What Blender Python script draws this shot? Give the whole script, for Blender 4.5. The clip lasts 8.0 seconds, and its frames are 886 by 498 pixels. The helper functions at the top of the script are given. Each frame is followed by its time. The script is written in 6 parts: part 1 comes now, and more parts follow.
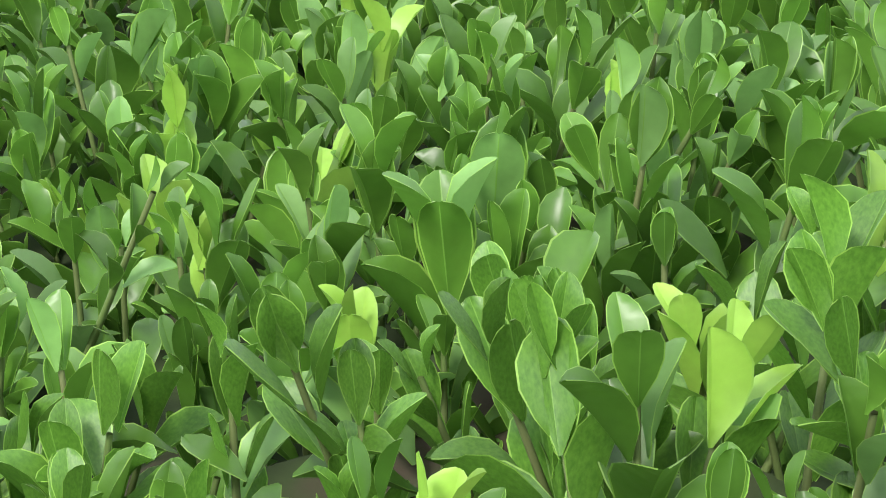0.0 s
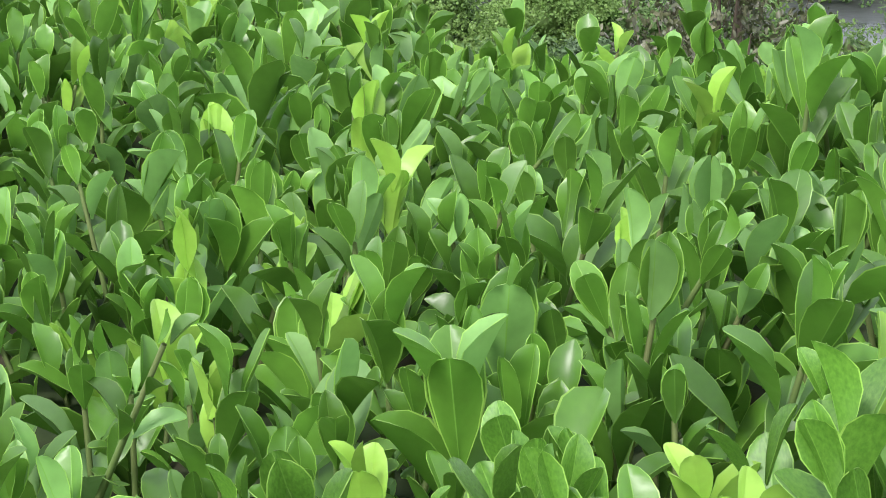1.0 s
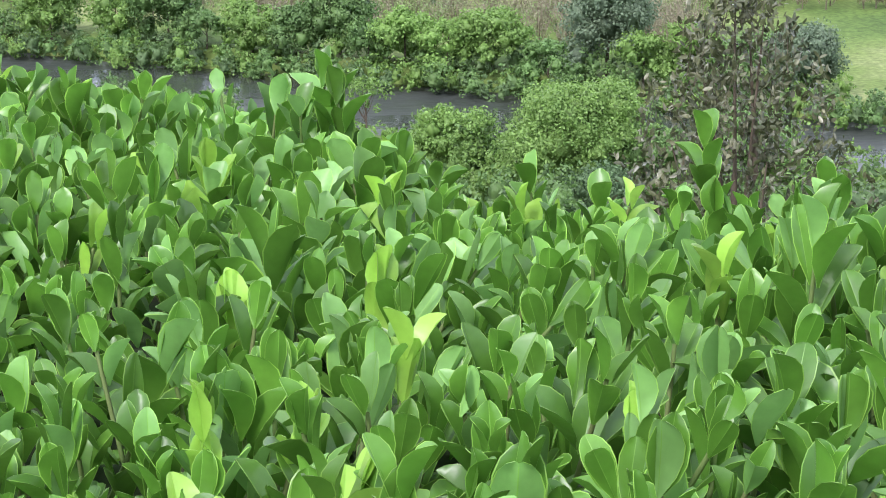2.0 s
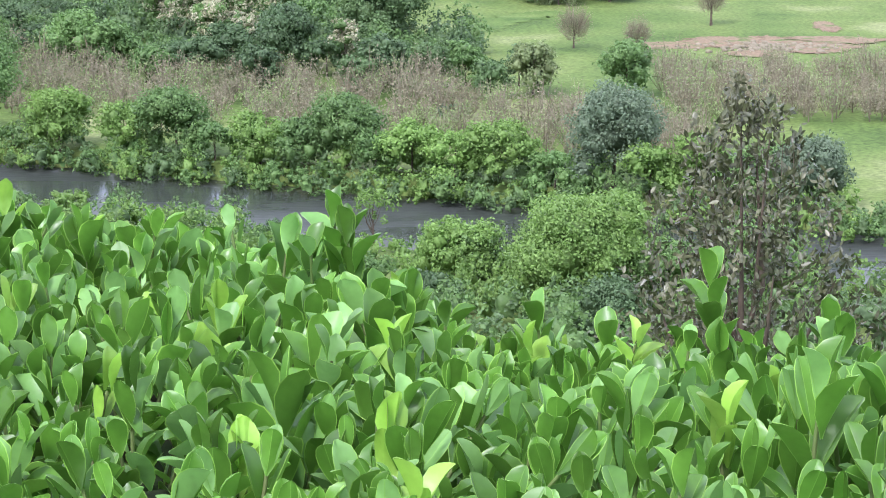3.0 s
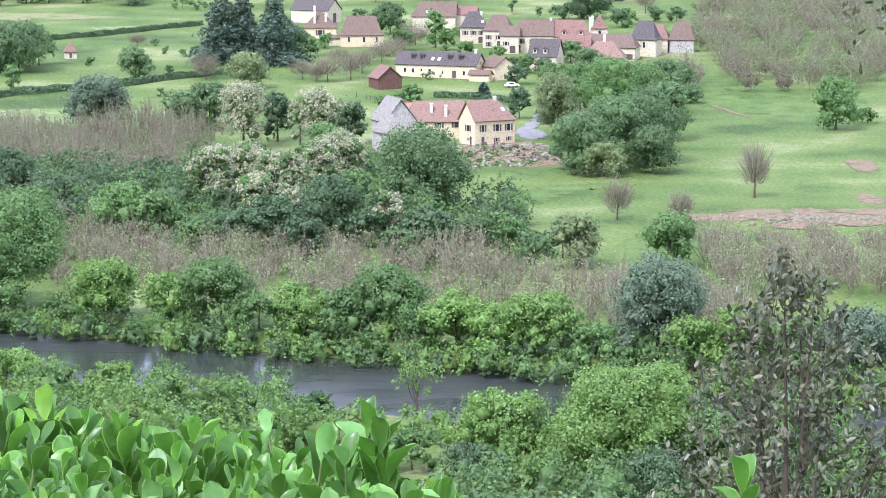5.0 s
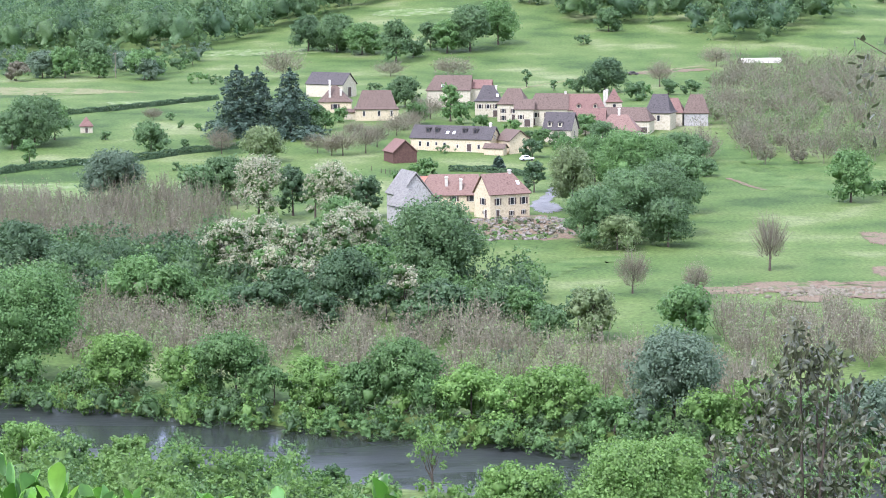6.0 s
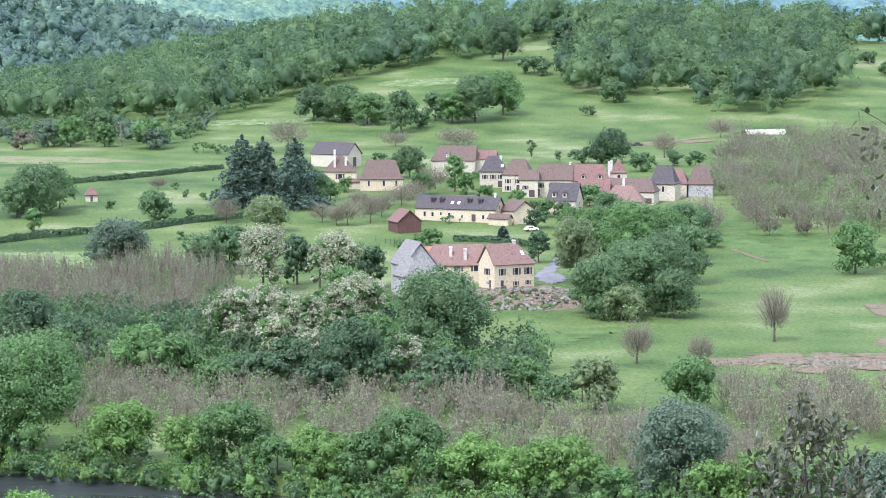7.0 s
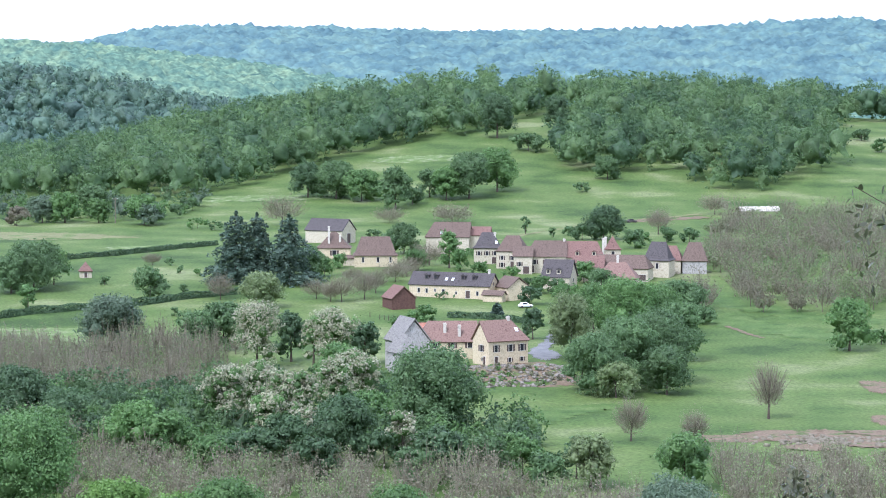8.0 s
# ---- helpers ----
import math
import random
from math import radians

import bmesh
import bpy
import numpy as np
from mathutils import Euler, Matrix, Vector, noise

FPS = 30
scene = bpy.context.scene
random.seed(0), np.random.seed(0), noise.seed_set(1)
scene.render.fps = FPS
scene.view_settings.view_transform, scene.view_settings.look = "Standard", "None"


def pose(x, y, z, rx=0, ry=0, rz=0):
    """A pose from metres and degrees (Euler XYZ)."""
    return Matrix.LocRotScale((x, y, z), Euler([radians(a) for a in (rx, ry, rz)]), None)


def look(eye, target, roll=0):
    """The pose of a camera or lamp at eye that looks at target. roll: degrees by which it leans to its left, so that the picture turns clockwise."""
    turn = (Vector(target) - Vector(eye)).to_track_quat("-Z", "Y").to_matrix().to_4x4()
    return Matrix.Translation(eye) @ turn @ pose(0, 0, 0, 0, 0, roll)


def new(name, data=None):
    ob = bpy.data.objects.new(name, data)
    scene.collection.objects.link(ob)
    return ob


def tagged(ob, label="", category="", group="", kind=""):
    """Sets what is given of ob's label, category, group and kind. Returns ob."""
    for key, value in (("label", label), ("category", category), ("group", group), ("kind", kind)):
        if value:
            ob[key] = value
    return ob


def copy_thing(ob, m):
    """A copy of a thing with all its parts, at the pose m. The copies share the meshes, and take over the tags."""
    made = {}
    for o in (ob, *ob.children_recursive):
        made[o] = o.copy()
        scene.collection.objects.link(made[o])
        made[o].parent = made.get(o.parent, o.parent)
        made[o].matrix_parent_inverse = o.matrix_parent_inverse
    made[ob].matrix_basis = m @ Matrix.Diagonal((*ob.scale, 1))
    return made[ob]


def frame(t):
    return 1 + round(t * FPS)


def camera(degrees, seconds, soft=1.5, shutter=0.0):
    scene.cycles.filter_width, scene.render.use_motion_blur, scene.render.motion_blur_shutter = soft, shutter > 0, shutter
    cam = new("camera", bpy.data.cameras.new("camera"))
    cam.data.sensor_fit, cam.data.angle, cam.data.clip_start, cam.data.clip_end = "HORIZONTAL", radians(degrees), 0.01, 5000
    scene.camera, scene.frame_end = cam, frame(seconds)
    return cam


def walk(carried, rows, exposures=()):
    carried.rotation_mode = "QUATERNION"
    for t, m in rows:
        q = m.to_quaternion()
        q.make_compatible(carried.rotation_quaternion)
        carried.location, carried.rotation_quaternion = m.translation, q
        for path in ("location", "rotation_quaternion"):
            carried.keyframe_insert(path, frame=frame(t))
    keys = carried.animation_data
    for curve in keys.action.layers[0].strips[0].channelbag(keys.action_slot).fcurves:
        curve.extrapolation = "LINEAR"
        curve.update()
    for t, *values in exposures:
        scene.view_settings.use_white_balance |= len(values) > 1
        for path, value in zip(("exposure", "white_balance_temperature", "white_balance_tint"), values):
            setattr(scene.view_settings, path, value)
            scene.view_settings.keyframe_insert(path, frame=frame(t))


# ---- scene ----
# Units: metres. The river lies at z = 0, the viewpoint on the cliff edge at z = 68, looking along +y.
cam = camera(20, 8.0, soft=1.0)
# seconds, eye x y z, pitch, roll, yaw in degrees
PATH = [
    (0, -0.0040, 0.0332, 67.9248, -20.235, 0.120, -2.079),
    (0.5, -0.0034, 0.0359, 67.9306, -19.105, 0.204, -2.046),
    (1, -0.0046, 0.0373, 67.9379, -17.873, 0.216, -1.884),
    (1.5, -0.0042, 0.0341, 67.9467, -16.418, 0.101, -1.712),
    (2, -0.0028, 0.0283, 67.9562, -14.957, -0.128, -1.467),
    (2.2, -0.0023, 0.0257, 67.9601, -14.418, -0.157, -1.531),
    (3.3, -0.0048, 0.0107, 67.9808, -11.726, -0.035, -1.135),
    (3.5, -0.0050, 0.0084, 67.9838, -11.287, -0.027, -1.005),
    (4, -0.0044, 0.0042, 67.9910, -10.268, -0.031, -0.752),
    (4.5, -0.0016, 0.0009, 67.9977, -9.378, -0.045, -0.522),
    (4.7, 0.0000, 0.0000, 68.0000, -9.038, -0.080, -0.445),
    (5.8, 0.0034, -0.0023, 68.0047, -7.123, -0.232, 0.037),
    (6, 0.0036, -0.0024, 68.0051, -6.831, -0.283, 0.041),
    (6.5, 0.0038, -0.0027, 68.0054, -6.102, -0.275, 0.112),
    (7, 0.0039, -0.0028, 68.0055, -5.233, -0.076, 0.135),
    (7.5, 0.0040, -0.0029, 68.0056, -4.414, 0.054, 0.030),
    (8, 0.0040, -0.0029, 68.0056, -3.490, 0.000, 0.000),
]
walk(cam, [(t, pose(x, y, z, 90 + p, 0, w) @ pose(0, 0, 0, 0, 0, r)) for t, x, y, z, p, r, w in PATH],
     exposures=[(0, 1.5, 6420, 17), (2.2, 1.68, 6020, 21), (4.0, 1.77, 5650, 26), (4.7, 1.77, 5580, 26), (5.8, 1.67, 5480, 25), (7, 1.52, 5400, 24), (8, 1.31, 5300, 22)])

# ---- light: a bright, thinly clouded spring sky with a soft high sun ----
SUN_EL, SUN_AZ = radians(52), radians(215)   # azimuth clockwise from +y
world = bpy.data.worlds.new("sky")
scene.world = world
world.use_nodes = True
wn, wl = world.node_tree.nodes, world.node_tree.links
wn.clear()
sky = wn.new("ShaderNodeTexSky")
sky.sky_type, sky.sun_disc, sky.sun_elevation, sky.sun_rotation = "NISHITA", False, SUN_EL, SUN_AZ
sky.dust_density, sky.air_density = 2.0, 1.0
wtc = wn.new("ShaderNodeTexCoord")
wmap = wn.new("ShaderNodeMapping")
wmap.inputs["Scale"].default_value = (1.5, 1.5, 9.0)
wl.new(wtc.outputs["Generated"], wmap.inputs["Vector"])
cloud = wn.new("ShaderNodeTexNoise")
cloud.inputs["Scale"].default_value, cloud.inputs["Detail"].default_value = 2.2, 6.0
wl.new(wmap.outputs["Vector"], cloud.inputs["Vector"])
cramp = wn.new("ShaderNodeValToRGB")
cramp.color_ramp.elements[0].position, cramp.color_ramp.elements[1].position = 0.38, 0.58
cramp.color_ramp.elements[0].color = (0.3, 0.3, 0.3, 1)
cramp.color_ramp.elements[1].color = (0.95, 0.95, 0.95, 1)
wl.new(cloud.outputs["Fac"], cramp.inputs["Fac"])
wmix = wn.new("ShaderNodeMixRGB")
wmix.inputs["Color2"].default_value = (8.6, 9.1, 9.6, 1)
wl.new(cramp.outputs["Color"], wmix.inputs["Fac"])
wl.new(sky.outputs["Color"], wmix.inputs["Color1"])
wbg = wn.new("ShaderNodeBackground")
wbg.inputs["Strength"].default_value = 0.1
wl.new(wmix.outputs["Color"], wbg.inputs["Color"])
wout = wn.new("ShaderNodeOutputWorld")
wl.new(wbg.outputs["Background"], wout.inputs["Surface"])
sun_data = bpy.data.lights.new("sun", "SUN")
sun_data.energy, sun_data.angle, sun_data.color = 1.5, radians(12), (1.0, 0.96, 0.9)
sun = new("sun", sun_data)
sun.matrix_world = look((0, 0, 0), (-math.sin(SUN_AZ) * math.cos(SUN_EL), -math.cos(SUN_AZ) * math.cos(SUN_EL), -math.sin(SUN_EL)))


# ---- materials ----
def material(name, colors, scale=1.0, rough=0.8, bump=0.0, bump_scale=None, detail=8.0, fine=None, translucent=0.0,
             island=0.0, objvar=0.0, spec=0.3, metal=0.0, coords="Object", emit=None):
    """Noise between the given colours at one scale, darkened and lightened by finer grain, with optional relief,
    leaf-by-leaf and thing-by-thing variation and light passing through."""
    m = bpy.data.materials.new(name)
    m.use_nodes = True
    n, l = m.node_tree.nodes, m.node_tree.links
    n.clear()
    tc = n.new("ShaderNodeTexCoord")
    noise_t = n.new("ShaderNodeTexNoise")
    noise_t.inputs["Scale"].default_value, noise_t.inputs["Detail"].default_value = scale, detail
    l.new(tc.outputs[coords], noise_t.inputs["Vector"])
    ramp = n.new("ShaderNodeValToRGB")
    el = ramp.color_ramp.elements
    for k, c in enumerate(colors):
        p = 0.32 + 0.36 * k / max(1, len(colors) - 1)
        e = el[k] if k < 2 else el.new(p)
        e.position, e.color = p, (*c, 1)
    l.new(noise_t.outputs["Fac"], ramp.inputs["Fac"])
    out = ramp.outputs["Color"]

    def vary(socket, source, amount):
        mr = n.new("ShaderNodeMapRange")
        mr.inputs["To Min"].default_value, mr.inputs["To Max"].default_value = 1 - amount, 1 + amount
        l.new(source, mr.inputs["Value"])
        mul = n.new("ShaderNodeVectorMath")
        mul.operation = "SCALE"
        l.new(socket, mul.inputs[0])
        l.new(mr.outputs["Result"], mul.inputs["Scale"])
        return mul.outputs["Vector"]

    if fine:
        grain = n.new("ShaderNodeTexNoise")
        grain.inputs["Scale"].default_value, grain.inputs["Detail"].default_value = fine[0], 4.0
        l.new(tc.outputs[coords], grain.inputs["Vector"])
        out = vary(out, grain.outputs["Fac"], fine[1] * 2)
    if island:
        out = vary(out, n.new("ShaderNodeNewGeometry").outputs["Random Per Island"], island)
    if objvar:
        out = vary(out, n.new("ShaderNodeObjectInfo").outputs["Random"], objvar)
    bsdf = n.new("ShaderNodeBsdfPrincipled")
    bsdf.inputs["Roughness"].default_value, bsdf.inputs["Metallic"].default_value = rough, metal
    bsdf.inputs["Specular IOR Level"].default_value = spec
    l.new(out, bsdf.inputs["Base Color"])
    # Emission serves only the haze glow of the farthest foliage.
    if emit:
        bsdf.inputs["Emission Color"].default_value, bsdf.inputs["Emission Strength"].default_value = (*emit[0], 1), emit[1]
    if bump:
        bn = n.new("ShaderNodeTexNoise")
        bn.inputs["Scale"].default_value, bn.inputs["Detail"].default_value = bump_scale or scale * 8, 6.0
        l.new(tc.outputs[coords], bn.inputs["Vector"])
        bp = n.new("ShaderNodeBump")
        bp.inputs["Strength"].default_value = bump
        l.new(bn.outputs["Fac"], bp.inputs["Height"])
        l.new(bp.outputs["Normal"], bsdf.inputs["Normal"])
    shader = bsdf.outputs["BSDF"]
    if translucent:
        tr = n.new("ShaderNodeBsdfTranslucent")
        l.new(out, tr.inputs["Color"])
        mx = n.new("ShaderNodeMixShader")
        mx.inputs["Fac"].default_value = translucent
        l.new(shader, mx.inputs[1])
        l.new(tr.outputs["BSDF"], mx.inputs[2])
        shader = mx.outputs["Shader"]
    mo = n.new("ShaderNodeOutputMaterial")
    l.new(shader, mo.inputs["Surface"])
    return m


def leaves(name, *colors, tr=0.38, rough=0.6, scale=0.25, island=0.2, objvar=0.14):
    return material(name, colors, scale=scale, rough=rough, translucent=tr, island=island, objvar=objvar, spec=0.4, fine=(1.5, 0.2))


GRASS = material("meadow_grass", [(0.044, 0.078, 0.018), (0.076, 0.122, 0.028), (0.104, 0.146, 0.038), (0.180, 0.205, 0.085)], scale=0.035, rough=0.9, bump=0.8, bump_scale=1.6, detail=14, fine=(1.3, 0.40), spec=0.15)
FLOWERY = material("flowering_meadow", [(0.10, 0.155, 0.042), (0.135, 0.185, 0.06), (0.22, 0.245, 0.135)], scale=0.3, rough=0.9, detail=12, fine=(1.8, 0.35), spec=0.1)
EARTH = material("bare_earth", [(0.135, 0.098, 0.06), (0.185, 0.138, 0.09), (0.085, 0.115, 0.038)], scale=0.3, rough=0.95, bump=0.6, detail=12, fine=(1.6, 0.3), spec=0.1)
STUBBLE = material("dry_meadow", [(0.13, 0.155, 0.055), (0.19, 0.185, 0.09), (0.12, 0.165, 0.05)], scale=0.12, rough=0.95, detail=12, fine=(1.4, 0.25), spec=0.1)
GRAVEL = material("grey_gravel", [(0.14, 0.14, 0.13), (0.20, 0.195, 0.18)], scale=0.4, rough=0.9, fine=(3, 0.2), spec=0.2)
ROCK = material("limestone_rubble", [(0.13, 0.115, 0.085), (0.24, 0.215, 0.17), (0.10, 0.10, 0.065)], scale=0.8, rough=0.9, bump=0.8, bump_scale=3, fine=(4, 0.3), spec=0.2)
BARK = material("bark", [(0.07, 0.055, 0.04), (0.13, 0.105, 0.08)], scale=3.0, rough=0.95, bump=0.7, spec=0.1)
TWIG = material("bare_twigs", [(0.165, 0.148, 0.100), (0.225, 0.195, 0.140)], scale=0.5, rough=0.95, spec=0.1)
L_OAK = leaves("oak_leaves", (0.095, 0.165, 0.062), (0.135, 0.218, 0.080))
L_MID = leaves("broad_leaves", (0.105, 0.198, 0.058), (0.152, 0.258, 0.076))
L_BRIGHT = leaves("young_leaves", (0.140, 0.250, 0.055), (0.195, 0.320, 0.075))
L_DARK = leaves("dark_leaves", (0.074, 0.130, 0.055), (0.105, 0.175, 0.070))
L_GREY = leaves("willow_leaves", (0.105, 0.160, 0.090), (0.155, 0.212, 0.122))
L_CEDAR = leaves("conifer_needles", (0.052, 0.090, 0.058), (0.080, 0.122, 0.076), tr=0.15)
L_BUD = leaves("budding_leaves", (0.170, 0.160, 0.095), (0.225, 0.205, 0.130), (0.150, 0.180, 0.085), scale=0.12, island=0.22)
L_OLIVE = leaves("olive_buds", (0.165, 0.228, 0.086), (0.215, 0.275, 0.112), (0.180, 0.255, 0.092), scale=0.08, island=0.2)
L_BLOOM = leaves("white_blossom", (0.30, 0.31, 0.17), (0.47, 0.46, 0.31))
L_WOOD_DARK = leaves("dark_wood_foliage", (0.066, 0.128, 0.056), (0.094, 0.168, 0.066), scale=0.3, island=0.16)
L_WOOD_LIGHT = leaves("light_wood_foliage", (0.126, 0.215, 0.076), (0.166, 0.262, 0.090), scale=0.3, island=0.16)
L_WOOD = leaves("wood_foliage", (0.086, 0.158, 0.062), (0.116, 0.198, 0.072), (0.150, 0.240, 0.084), scale=0.085, island=0.18)
# Distance haze mixed into base colours: paler and bluer than the nearer woods.
L_HAZY = leaves("haze_tinted_foliage", (0.115, 0.195, 0.140), (0.145, 0.235, 0.155), (0.185, 0.280, 0.165), scale=0.06, island=0.16)
L_HAZY_DARK = leaves("dark_haze_tinted_foliage", (0.098, 0.165, 0.128), (0.128, 0.200, 0.142), scale=0.2, island=0.15)
# Air haze imitated on the farthest foliage by a blue-green glow and bluish colour.
L_FAR_HAZE = material("far_foliage_haze_glow", [(0.055, 0.105, 0.075), (0.095, 0.155, 0.095), (0.155, 0.215, 0.115)], scale=0.04, detail=14, rough=1.0, fine=(0.16, 0.5), spec=0.0, emit=((0.25, 0.40, 0.42), 0.09))
L_RIDGE_HAZE = material("ridge_foliage_haze_glow", [(0.035, 0.07, 0.075), (0.075, 0.130, 0.115), (0.11, 0.17, 0.125)], scale=0.022, detail=15, rough=1.0, fine=(0.09, 0.38), spec=0.0, emit=((0.27, 0.41, 0.47), 0.14))
L_RED = leaves("dry_brown_leaves", (0.10, 0.075, 0.05), (0.17, 0.14, 0.10), (0.08, 0.10, 0.05), scale=0.8, rough=0.4)


# ---- mesh helpers ----
def mesh_np(name, verts, faces, mats, slots=None, smooth=False):
    """A mesh from arrays of corners and of faces with one number of corners."""
    verts, faces = np.asarray(verts, np.float32), np.asarray(faces, np.int32)
    k = faces.shape[1]
    me = bpy.data.meshes.new(name)
    me.vertices.add(len(verts))
    me.vertices.foreach_set("co", verts.ravel())
    me.loops.add(faces.size)
    me.loops.foreach_set("vertex_index", faces.ravel())
    me.polygons.add(len(faces))
    me.polygons.foreach_set("loop_start", np.arange(0, faces.size, k, dtype=np.int32))
    if slots is not None:
        me.polygons.foreach_set("material_index", np.asarray(slots, np.int32))
    if smooth:
        me.polygons.foreach_set("use_smooth", np.ones(len(faces), bool))
    me.update(calc_edges=True)
    for m in mats:
        me.materials.append(m)
    return me


def thing(name, mesh=None, label="", category="", group="", kind="", at=None):
    ob = new(name, mesh)
    if at is not None:
        ob.matrix_basis = at
    return tagged(ob, label, category, group, kind)


def child(name, mesh, parent, label=""):
    ob = new(name, mesh)
    ob.parent = parent
    return tagged(ob, label)


def part(name, bm, mat, parent, label=""):
    """Links a bmesh as one mesh object under a thing or a part."""
    me = bpy.data.meshes.new(name)
    bm.normal_update()
    bm.to_mesh(me)
    bm.free()
    for m in mat if isinstance(mat, (list, tuple)) else [mat]:
        me.materials.append(m)
    return child(name, me, parent, label)


# ---- ground: one sheet from the cliff to the far hills ----
def soft_interp(v, xs, zs, r):
    return sum(np.interp(v + k * r, xs, zs) for k in (-1, -0.5, 0, 0.5, 1)) / 5


def step(v):
    v = np.clip(v, 0, 1)
    return v * v * (3 - 2 * v)


def ground(x, y):
    x, y = np.asarray(x, float), np.asarray(y, float)
    u = y + 0.466 * x
    # cliff and near bank
    near = soft_interp(y, [-400, 2.6, 5, 14, 27, 60, 110, 180, 225, 300], [66.9, 66.9, 63, 59, 55, 38, 20, 6, 2.6, 2.2], 1.2)
    # valley floor, village slope and foot of the hill
    far = soft_interp(y, [300, 380, 440, 540, 600, 650, 700, 780, 850, 960, 2000], [2.2, 2.8, 3.4, 4.2, 5.2, 6.8, 9.0, 12.6, 15, 18, 20], 18)
    mound = step((y - 547) / 13) * step((x + 14) / 12) * step((36 - x + 0.1 * (y - 560)) / 14)
    far = far + np.maximum(0, 7.5 - far) * mound
    z = np.where(y < 300, near, far)
    # wooded hill behind the village
    crest = soft_interp(x, [-600, -330, -247, -184, -120, -58, -20, 60, 150, 210, 330, 600], [10, 12, 16, 32, 45, 56, 61, 63, 61, 56, 52, 46], 40)
    rise = step((y - 930) / 520)
    fall = step((y - 1500) / 420)
    z = z + np.maximum(0, crest - z) * rise * (1 - 0.75 * fall)
    # hill on the left, farther back
    h2 = soft_interp(x, [-1500, -900, -420, -344, -260, -177, -60, 200, 900, 1500], [65, 80, 85, 81, 70, 51, 30, 20, 26, 55], 40)
    z = np.maximum(z, h2 * np.exp(-(((y - 1980) / 260) ** 2)))
    # plateau ridges that close the valley
    h3 = soft_interp(x, [-2000, -900, -530, -400, -300, -150, -40, 200, 700, 1500], [110, 125, 122, 116, 106, 82, 62, 48, 56, 90], 60)
    z = np.maximum(z, h3 * np.exp(-(((y - 3000) / 420) ** 2)))
    h4 = soft_interp(x, [-3000, -1000, -620, -560, -430, -240, 40, 330, 480, 640, 760, 1500, 3000], [96, 108, 137, 162, 174, 170, 162, 166, 173, 184, 182, 170, 138], 60)
    z = np.maximum(z, h4 * np.exp(-(np.minimum(0, y - 4350) / 620) ** 2) - np.maximum(0, y - 4350) * 0.1)
    # river bed
    bed = step((u - 300) / 5) * step((347 - u) / 5)
    return z * (1 - bed) - 2.0 * bed


def surface(x, y):
    """The ground with its small swells."""
    x, y = np.asarray(x, float), np.asarray(y, float)
    return ground(x, y) + 0.12 * np.sin(x * 0.31 + 2 * np.sin(y * 0.11)) * np.sin(y * 0.23) * (y > 350)


ROWS_Y = np.concatenate([np.arange(-400, -10, 60), np.arange(-10, 40, 1.2), np.arange(40, 290, 6), np.arange(290, 360, 1.5), np.arange(360, 720, 4),
                         np.arange(720, 1600, 12), np.arange(1600, 4901, 40)])


def ground_sheet():
    cols = np.linspace(-1, 1, 131)
    cols = 0.55 * cols + 0.45 * cols ** 3
    Y, C = np.meshgrid(ROWS_Y, cols, indexing="ij")
    X = C * (140 + 0.55 * np.maximum(0, Y))
    Z = surface(X, Y)
    nr, nc = X.shape
    i = np.arange(nr * nc).reshape(nr, nc)
    F = np.stack([i[:-1, :-1], i[:-1, 1:], i[1:, 1:], i[1:, :-1]], -1).reshape(-1, 4)
    V = np.stack([X, Y, Z], -1).reshape(-1, 3)
    # Ground past 1650 m takes haze-tinted colour, past 2350 m a haze glow.
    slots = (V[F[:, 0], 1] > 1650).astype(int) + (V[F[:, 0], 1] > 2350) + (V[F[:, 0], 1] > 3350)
    return thing("ground", mesh_np("ground", V, F, [GRASS, HAZY_WOODFLOOR, L_FAR_HAZE, L_RIDGE_HAZE], slots, True), "green valley meadows rising to wooded hills", "ground", kind="structure")


# Bluish haze is mixed into this floor's base colour.
HAZY_WOODFLOOR = material("haze_tinted_wood_floor", [(0.08, 0.13, 0.10), (0.10, 0.16, 0.115)], scale=0.02, rough=1.0, fine=(0.1, 0.3), spec=0.05)
ground_sheet()


def draped(name, mat, cx, cy, rx, ry, label, category, turn=0.0, lift=0.07, seed=0, ragged=0.25, kind="structure"):
    """A ragged patch that lies on the ground."""
    rng = np.random.default_rng(seed)
    rings, segs = 10, 150
    ph = rng.uniform(0, 6.28, 6)
    a = np.linspace(0, 2 * np.pi, segs, endpoint=False)
    edge = 1 + ragged * sum(np.sin(k * a + ph[k]) / k for k in (1, 2, 3, 5)) + 0.10 * rng.normal(size=segs)
    q = np.linspace(0.02, 1, rings)[:, None]
    px, py = q * edge * np.cos(a) * rx, q * edge * np.sin(a) * ry
    c, s = math.cos(turn), math.sin(turn)
    X, Y = cx + c * px - s * py, cy + s * px + c * py
    Z = surface(X, Y) + lift
    i = np.arange(rings * segs).reshape(rings, segs)
    F = np.stack([i[:-1], np.roll(i, -1, 1)[:-1], np.roll(i, -1, 1)[1:], i[1:]], -1).reshape(-1, 4)
    return thing(name, mesh_np(name, np.stack([X, Y, Z], -1).reshape(-1, 3), F[:, ::-1], [mat], smooth=True), label, category, kind=kind)


